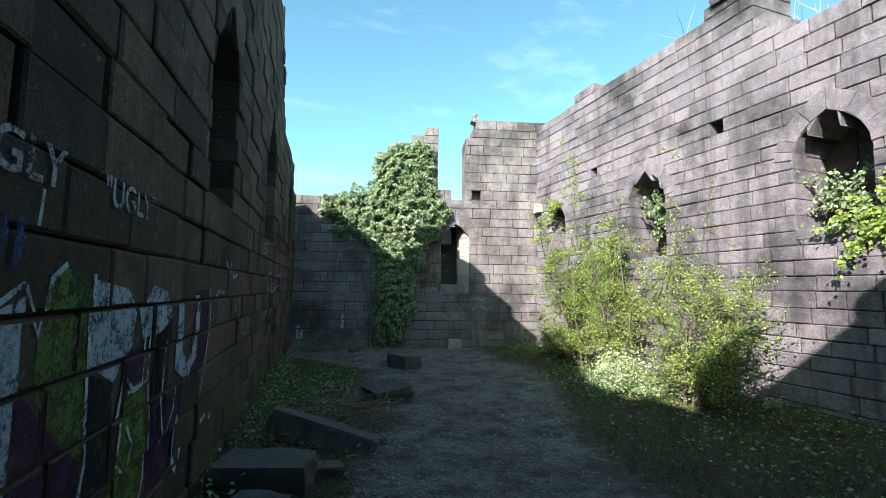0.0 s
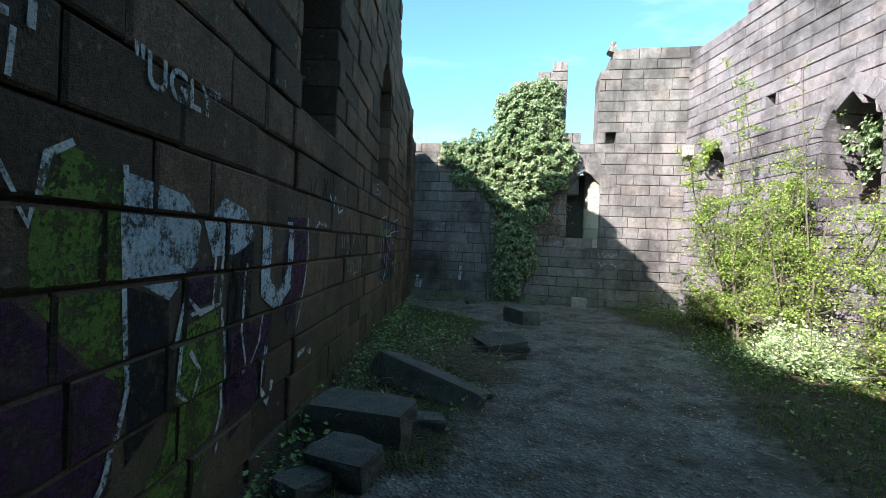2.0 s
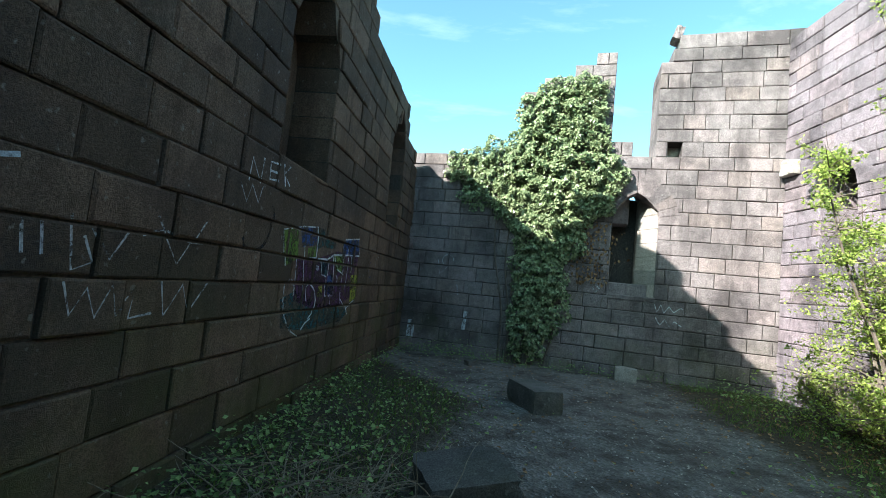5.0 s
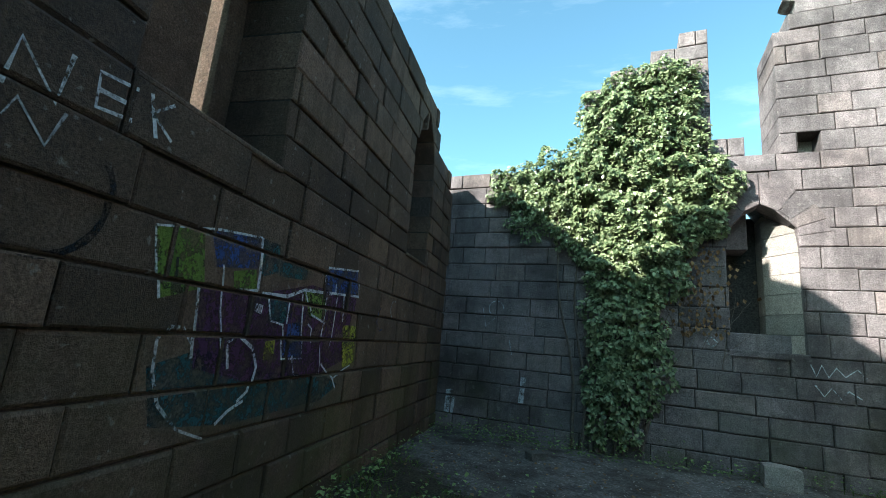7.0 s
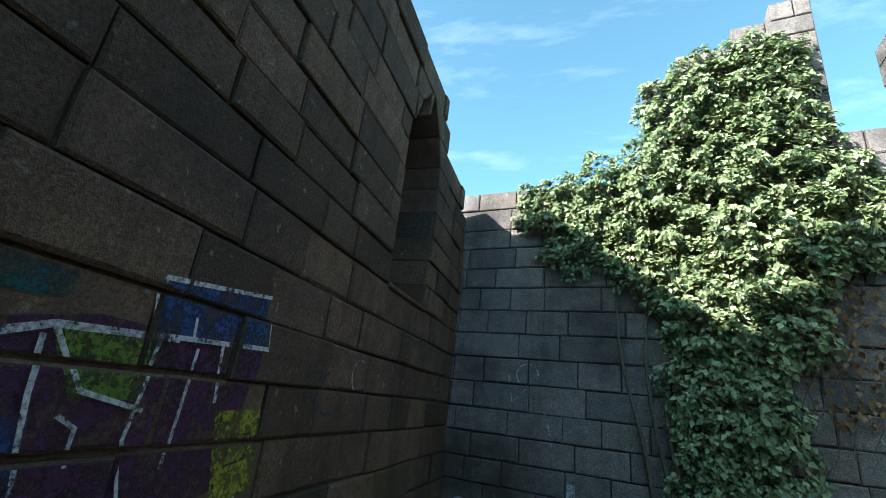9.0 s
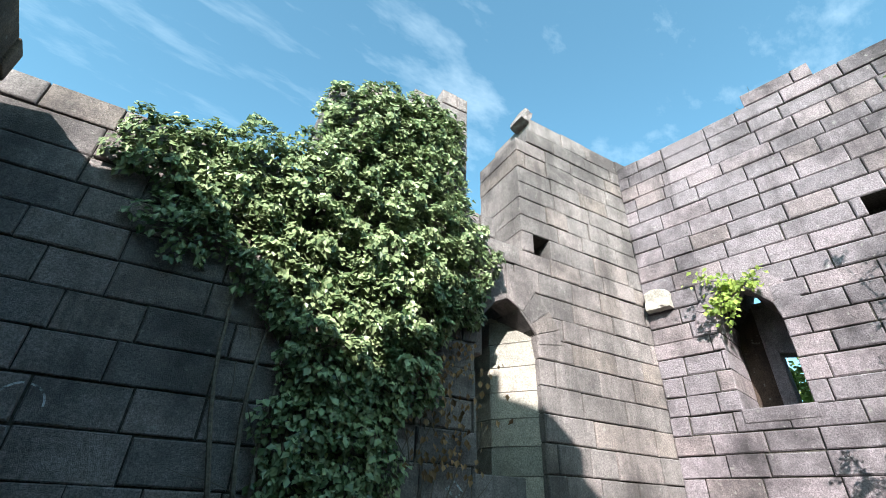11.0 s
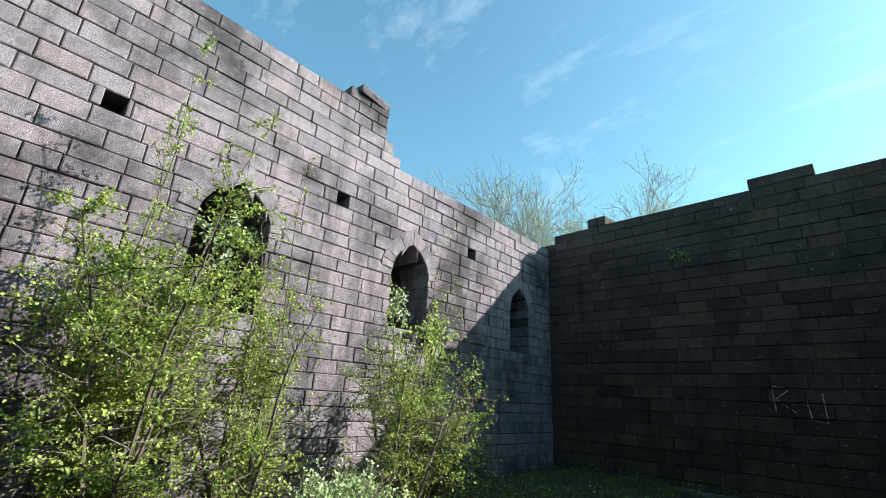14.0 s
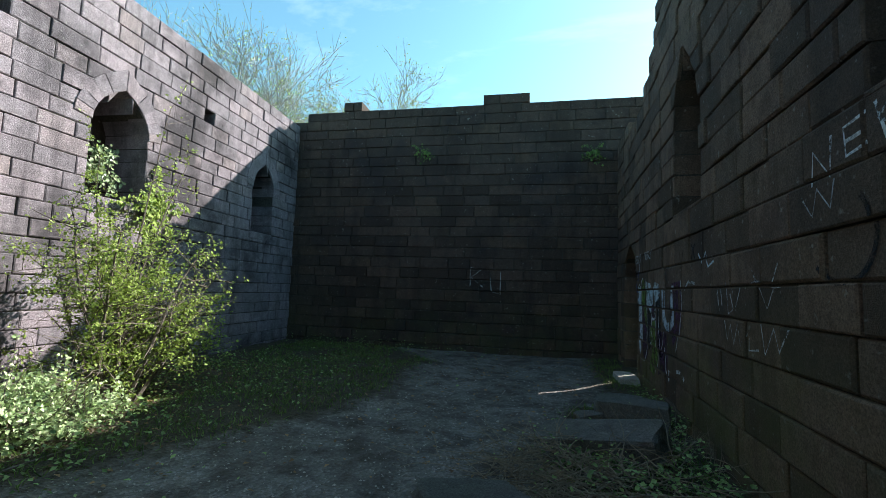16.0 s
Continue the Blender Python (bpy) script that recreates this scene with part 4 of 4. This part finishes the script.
def graffiti(name, m, label, fills, strokes, wall="wall_left"):
    """Sprayed patches and lines in a wall's frame (u, z)."""
    e = new(name)
    e.matrix_world = m
    tagged(e, label, "graffiti")
    jobs = JOBS[wall]
    k = 0
    shapes = [("paint_patch", mat, [pts]) for mat, pts in fills]
    for mat, width, pts in strokes:
        quads = []
        n = len(pts)
        sides = []
        for i, (u, z) in enumerate(pts):
            p, q = pts[max(0, i - 1)], pts[min(n - 1, i + 1)]
            t = Vector((q[0] - p[0], q[1] - p[1]))
            t = t.normalized() if t.length > 0 else Vector((1, 0))
            w = width * (0.42 + 0.16 * noise.noise(Vector((u * 9, z * 9, 2))))
            sides.append(((u - t.y * w, z + t.x * w), (u + t.y * w, z - t.x * w)))
        for p, q in zip(sides, sides[1:]):
            quads.append([p[0], p[1], q[1], q[0]])
        shapes.append(("paint_line", mat, quads))
    for nm, mat, polys in shapes:
        k += 1
        bag = Bag()
        for poly in polys:
            lo_u, hi_u = min(p[0] for p in poly), max(p[0] for p in poly)
            lo_z, hi_z = min(p[1] for p in poly), max(p[1] for p in poly)
            for q, proud, _b, ch in jobs:
                if q[1][0] < lo_u or q[0][0] > hi_u or q[2][1] < lo_z or q[0][1] > hi_z:
                    continue
                got = clip(poly, max(q[0][0], q[3][0]) + ch * 0.5, min(q[1][0], q[2][0]) - ch * 0.5, max(q[0][1], q[1][1]) + ch * 0.5, min(q[2][1], q[3][1]) - ch * 0.5)
                if len(got) > 2:
                    bag.add([(u, proud - 0.0012 - 0.0005 * k, z) for u, z in got], [tuple(range(len(got)))])
        if bag.v:
            obj(nm, bag.v, bag.f, mat, e)


def clip(poly, u0, u1, z0, z1):
    """The part of a polygon inside an upright rectangle."""
    for axis, limit, keep in ((0, u0, 1), (0, u1, -1), (1, z0, 1), (1, z1, -1)):
        out = []
        for i, p in enumerate(poly):
            q = poly[i - 1]
            pin, qin = (p[axis] - limit) * keep >= 0, (q[axis] - limit) * keep >= 0
            if pin != qin:
                s = (limit - q[axis]) / (p[axis] - q[axis])
                out.append((q[0] + (p[0] - q[0]) * s, q[1] + (p[1] - q[1]) * s))
            if pin:
                out.append(p)
        poly = out
        if not poly:
            break
    return poly


def yz(pts):
    return [(y + 1.115, z) for y, z in pts]


def ring(cy, cz, r, a0=0, a1=360, n=16, sz=1.0):
    return yz([(cy + r * math.cos(radians(a0 + (a1 - a0) * i / n)), cz + r * sz * math.sin(radians(a0 + (a1 - a0) * i / n))) for i in range(n + 1)])


def lettering(name, m, text, u, z, size, mat, label, slant=0.0, lift=-0.024, bold=0.003):
    cu = bpy.data.curves.new(name, "FONT")
    cu.body, cu.size, cu.shear, cu.offset = text, size, slant, bold
    tmp = bpy.data.objects.new(name, cu)
    scene.collection.objects.link(tmp)
    dg = bpy.context.evaluated_depsgraph_get()
    me = bpy.data.meshes.new_from_object(tmp.evaluated_get(dg))
    bpy.data.objects.remove(tmp)
    me.materials.clear()
    me.materials.append(mat)
    ob = new(name, me)
    ob.matrix_world = m @ pose(u, lift, z, 90, 0, 0)
    tagged(ob, label, "graffiti")


graffiti("graffiti", LW, "large worn white, green and purple spray-painted lettering on stone", [
    (P_PALE, yz([(1.36, 1.36), (1.44, 1.52), (1.62, 1.58), (1.64, 1.2), (1.64, 0.62), (1.5, 0.5), (1.38, 0.75)])),
    (P_PURPLE, yz([(1.64, 1.3), (1.92, 1.02), (2.06, 0.95), (2.04, 0.58), (1.85, 0.42), (1.64, 0.56)])),
    (P_GREEN, yz([(1.72, 1.52), (1.8, 1.68), (2.02, 1.64), (2.05, 1.2), (2.1, 0.9), (1.95, 1.0), (1.7, 1.28)])),
    (P_PALE, yz([(2.03, 1.64), (2.35, 1.6), (2.5, 1.48), (2.48, 1.33), (2.3, 1.18), (2.05, 1.3)])),
    (P_BLACK, yz([(2.06, 1.26), (2.3, 1.18), (2.32, 0.75), (2.1, 0.62)])),
    (P_PURPLE, yz([(2.4, 1.3), (2.62, 1.3), (2.62, 1.14), (2.4, 1.12)])),
    (P_GREEN, yz([(2.36, 1.05), (2.66, 1.1), (2.72, 0.6), (2.5, 0.32), (2.1, 0.38), (2.32, 0.6)])),
    (P_PALE, yz([(2.52, 1.5), (2.66, 1.62), (2.88, 1.58), (2.98, 1.45), (2.84, 1.36), (2.6, 1.34)])),
    (P_BLACK, yz([(2.74, 1.34), (2.98, 1.42), (2.98, 0.62), (2.76, 0.6)])),
    (P_PURPLE, yz([(3.5, 1.58), (3.9, 1.6), (3.9, 1.1), (3.55, 0.85), (3.4, 1.2)])),
    (P_PURPLE, yz([(2.78, 0.95), (3.3, 1.0), (3.25, 0.55), (2.8, 0.4)])),
    (P_BLUE, yz([(1.1, 1.62), (1.4, 1.62), (1.4, 1.48), (1.1, 1.46)])),
    (P_PALE, yz([(3.08, 1.52), (3.24, 1.52), (3.22, 1.2), (3.35, 1.1), (3.5, 1.2), (3.5, 1.55), (3.6, 1.55), (3.6, 1.1), (3.35, 0.98), (3.1, 1.1)])),
], [
    (P_WHITE, 0.03, yz([(1.36, 1.3), (1.42, 1.52), (1.6, 1.62), (1.7, 1.45), (1.74, 1.64), (1.82, 1.69)])),
    (P_WHITE, 0.028, yz([(2.02, 1.66), (2.05, 1.3), (2.08, 0.9), (2.0, 0.62), (1.85, 0.45), (1.55, 0.46)])),
    (P_WHITE, 0.03, yz([(2.35, 1.0), (2.4, 1.18), (2.5, 1.1), (2.66, 1.12), (2.72, 1.6)])),
    (P_WHITE, 0.025, yz([(2.62, 1.34), (2.6, 1.12), (2.42, 1.1)])),
    (P_WHITE, 0.024, yz([(2.36, 1.0), (2.34, 0.8), (2.44, 0.72), (2.5, 0.85), (2.42, 0.95)])),
    (P_WHITE, 0.026, yz([(2.68, 1.1), (2.74, 0.6), (2.66, 0.4)])),
    (P_WHITE, 0.024, yz([(2.9, 1.3), (2.88, 0.95), (2.96, 0.7), (3.1, 0.85), (3.14, 1.0)])),
    (P_WHITE, 0.06, yz([(3.2, 0.8), (3.16, 0.55), (3.3, 0.42), (3.34, 0.55)])),
    (P_WHITE, 0.025, yz([(3.9, 1.6), (3.95, 1.35), (3.85, 1.05), (3.7, 0.8)])),
    (P_WHITE, 0.03, yz([(4.05, 1.5), (4.2, 1.58), (4.4, 1.56)])),
    (P_WHITE, 0.02, yz([(1.62, 1.8), (1.63, 1.92)])),
])
lettering("graffiti_tag", LW, '"UGLY"', 2.03 + 1.115, 1.95, 0.17, P_FAINT, "small white sprayed word on the dark wall", -0.05)
lettering("graffiti_tag", LW, "UGLY", 1.25 + 1.115, 1.94, 0.19, P_FAINT, "large white sprayed word high on the dark wall", 0.05, bold=0.003)
lettering("graffiti_tag", LW, "101", 1.28 + 1.115, 1.67, 0.2, P_BLUE, "faded blue sprayed marks on the dark wall", 0.1, bold=0.008)
graffiti("graffiti", LW, "thin white sprayed letters on the dark wall", [], [
    (P_WHITE, 0.022, yz([(6.5, 2.02), (6.52, 2.2), (6.66, 2.04), (6.68, 2.24)])), (P_WHITE, 0.022, yz([(6.94, 2.26), (6.78, 2.24), (6.79, 2.1), (6.94, 2.12)])), (P_WHITE, 0.022, yz([(6.79, 2.17), (6.92, 2.18)])),
    (P_WHITE, 0.022, yz([(7.0, 2.28), (7.06, 2.1)])), (P_WHITE, 0.022, yz([(7.12, 2.29), (7.02, 2.2), (7.14, 2.12)])),
])
graffiti("graffiti", LW, "thin white scrawled tags on the dark wall", [], [
    (P_FAINT, 0.017, yz([(5.0, 1.5), (5.02, 1.36)])), (P_FAINT, 0.017, yz([(5.08, 1.5), (5.1, 1.36)])), (P_FAINT, 0.017, yz([(5.3, 1.52), (5.42, 1.36), (5.52, 1.52)])),
    (P_FAINT, 0.017, yz([(5.2, 1.55), (5.24, 1.3), (5.34, 1.34), (5.28, 1.46)])), (P_FAINT, 0.017, yz([(5.7, 1.62), (5.9, 1.36), (6.1, 1.65)])), (P_FAINT, 0.017, yz([(5.6, 1.5), (5.75, 1.55), (6.0, 1.5), (6.3, 1.52)])),
    (P_FAINT, 0.018, yz([(5.2, 1.25), (5.25, 1.1), (5.32, 1.22), (5.38, 1.08), (5.46, 1.24), (5.5, 1.08), (5.62, 1.22), (5.6, 1.06), (5.76, 1.08)])),
    (P_FAINT, 0.018, yz([(5.8, 1.26), (5.85, 1.06), (5.98, 1.24), (6.05, 1.08), (6.2, 1.26)])),
    (P_FAINT, 0.017, yz([(6.4, 1.98), (6.5, 1.86), (6.55, 2.0), (6.66, 1.88), (6.7, 2.02)])),
    (P_PALE, 0.03, yz([(4.5, 1.84), (4.62, 1.74), (4.7, 1.84), (4.8, 1.7), (4.95, 1.74)])),
    (P_BLACK, 0.035, ring(6.7, 1.75, 0.24, -140, 40)), (P_BLACK, 0.03, yz([(3.9, 1.9), (3.96, 1.75), (4.05, 1.92)])), (P_BLACK, 0.03, yz([(4.3, 1.95), (4.4, 1.8)])), (P_BLACK, 0.03, yz([(4.4, 1.95), (4.28, 1.8)])),
    (P_WHITE, 0.05, yz([(3.75, 0.6), (3.9, 0.62), (4.05, 0.56)])),
])
graffiti("graffiti", LW, "large blocky green, blue and purple spray-painted piece with white outlines", [
    (P_TEAL, yz([(7.28, 1.12), (7.6, 1.2), (8.1, 1.05), (8.9, 1.0), (9.2, 0.9), (8.9, 0.8), (7.9, 0.78), (7.35, 0.85)])),
    (P_PURPLE, yz([(7.5, 1.5), (7.95, 1.52), (8.6, 1.66), (9.36, 1.64), (9.3, 1.1), (8.85, 1.0), (8.1, 0.98), (7.55, 1.1)])),
    (P_GREEN, yz([(7.17, 1.74), (7.45, 1.79), (7.52, 1.5), (7.25, 1.42)])),
    (P_BLUE, yz([(7.5, 1.8), (7.9, 1.86), (7.92, 1.67), (7.58, 1.62)])),
    (P_TEAL, yz([(7.93, 1.86), (8.12, 1.86), (8.14, 1.68), (7.95, 1.62)])),
    (P_TEAL, yz([(8.14, 1.76), (8.5, 1.78), (8.5, 1.68), (8.16, 1.66)])),
    (P_GREEN, yz([(7.71, 1.62), (7.9, 1.66), (7.94, 1.54), (7.74, 1.51)])),
    (P_TEAL, yz([(8.04, 1.5), (8.26, 1.53), (8.26, 1.36), (8.08, 1.36)])),
    (P_GREEN, yz([(8.48, 1.6), (8.84, 1.62), (8.8, 1.42), (8.58, 1.42)])),
    (P_BLUE, yz([(8.3, 1.36), (8.5, 1.38), (8.52, 1.14), (8.3, 1.14)])),
    (P_BLUE, yz([(8.76, 1.81), (9.32, 1.88), (9.36, 1.67), (8.8, 1.64)])),
    (P_YELLOW, yz([(8.1, 1.24), (8.2, 1.25), (8.21, 1.13), (8.1, 1.13)])),
    (P_YELLOW, yz([(9.17, 1.39), (9.45, 1.4), (9.51, 1.07), (9.27, 1.03)])),
], [
    (P_WHITE, 0.018, yz([(7.17, 1.74), (7.57, 1.82), (7.92, 1.86)])), (P_WHITE, 0.02, yz([(7.17, 1.74), (7.25, 1.42)])),
    (P_WHITE, 0.03, yz([(7.92, 1.86), (7.93, 1.68), (7.94, 1.54)])), (P_WHITE, 0.022, yz([(7.94, 1.54), (7.67, 1.51)])),
    (P_WHITE, 0.016, yz([(7.62, 1.64), (7.66, 1.4), (7.72, 1.2)])), (P_FAINT, 0.024, yz([(7.48, 1.5), (7.5, 1.32), (7.52, 1.15)])),
    (P_WHITE, 0.022, yz([(8.75, 1.82), (9.34, 1.89), (9.38, 1.66), (8.78, 1.63), (8.75, 1.82)])), (P_WHITE, 0.014, yz([(8.95, 1.72), (8.96, 1.64)])),
    (P_WHITE, 0.026, yz([(7.99, 1.53), (8.27, 1.54), (8.48, 1.61), (8.9, 1.63)])), (P_WHITE, 0.07, yz([(7.92, 1.44), (7.99, 1.43)])),
    (P_WHITE, 0.02, yz([(8.03, 1.52), (8.09, 1.37), (8.23, 1.35), (8.29, 1.13), (8.52, 1.13), (8.47, 1.43), (8.46, 1.58)])), (P_WHITE, 0.018, yz([(8.27, 1.54), (8.27, 1.36)])),
    (P_WHITE, 0.02, yz([(8.48, 1.61), (8.6, 1.44), (8.82, 1.39)])), (P_WHITE, 0.018, yz([(8.82, 1.63), (8.78, 1.3), (8.84, 1.12)])), (P_WHITE, 0.018, yz([(8.55, 1.38), (8.62, 1.34), (8.62, 1.24)])),
    (P_WHITE, 0.02, yz([(8.39, 1.15), (8.45, 1.01), (8.85, 1.0), (8.84, 1.12)])), (P_WHITE, 0.018, yz([(8.99, 1.61), (8.97, 1.2)])), (P_WHITE, 0.018, yz([(9.11, 1.65), (9.14, 1.42)])),
    (P_WHITE, 0.02, yz([(8.86, 1.08), (9.05, 0.96), (9.12, 0.88)])), (P_WHITE, 0.016, yz([(9.05, 0.96), (9.4, 1.05)])),
    (P_WHITE, 0.026, yz([(7.78, 1.09), (7.74, 1.23), (7.83, 1.27), (7.97, 1.2), (8.03, 1.09), (8.0, 0.95), (7.92, 0.9)])), (P_WHITE, 0.022, yz([(7.98, 0.9), (7.86, 0.86), (7.77, 0.8)])),
    (P_FAINT, 0.02, yz([(7.36, 0.95), (7.3, 1.1), (7.29, 1.24), (7.34, 1.3), (7.42, 1.3), (7.51, 1.21)])), (P_FAINT, 0.018, yz([(7.36, 0.95), (7.5, 0.82), (7.7, 0.74)])),
    (P_BLACK, 0.014, yz([(9.28, 1.3), (9.4, 1.3), (9.4, 1.2), (9.28, 1.18), (9.28, 1.3)])), (P_BLACK, 0.018, yz([(7.3, 1.62), (7.32, 1.5), (7.42, 1.52)])),
    (P_BLUE, 0.018, ring(10.0, 1.5, 0.12, 90, 300, 10)), (P_FAINT, 0.014, ring(10.35, 1.62, 0.1, 60, 300, 10)),
])
graffiti("graffiti", FW, "small white paint marks on the grey-brown wall", [
    (P_WHITE, [(0.14, 0.22), (0.3, 0.2), (0.32, 0.42), (0.26, 0.58), (0.16, 0.56)]),
    (P_WHITE, [(1.34, 0.5), (1.42, 0.5), (1.44, 0.88), (1.36, 0.88)]),
], [
    (P_WHITE, 0.03, [(3.82, 1.6), (3.9, 1.68), (3.98, 1.6), (3.9, 1.54), (3.84, 1.62)]),
    (P_WHITE, 0.02, [(4.95, 1.42), (5.0, 1.28), (5.06, 1.42), (5.12, 1.28), (5.2, 1.4), (5.28, 1.3), (5.4, 1.4), (5.48, 1.3)]),
    (P_WHITE, 0.02, [(4.98, 1.18), (5.06, 1.05), (5.14, 1.16), (5.22, 1.04), (5.3, 1.14), (5.42, 1.06)]),
    (P_WHITE, 0.015, ring(-0.2, 1.9, 0.12, 0, 270)), (P_WHITE, 0.015, [(0.7, 1.9), (0.75, 1.6), (0.9, 1.75)]), (P_WHITE, 0.02, [(1.15, 1.42), (1.2, 1.2)]),
], "wall_far")
graffiti("graffiti", BW, "faint white scrawl on the sooty wall", [], [
    (P_WHITE, 0.02, [(4.6, 1.95), (4.6, 1.5)]), (P_WHITE, 0.02, [(4.6, 1.95), (4.85, 1.9), (4.62, 1.72), (4.9, 1.5)]), (P_WHITE, 0.02, [(5.05, 1.8), (5.1, 1.4), (5.3, 1.35), (5.3, 1.85)]),
], "wall_back")

# ---- the single stones of the walls nearest the walk ----
lay_pieces()
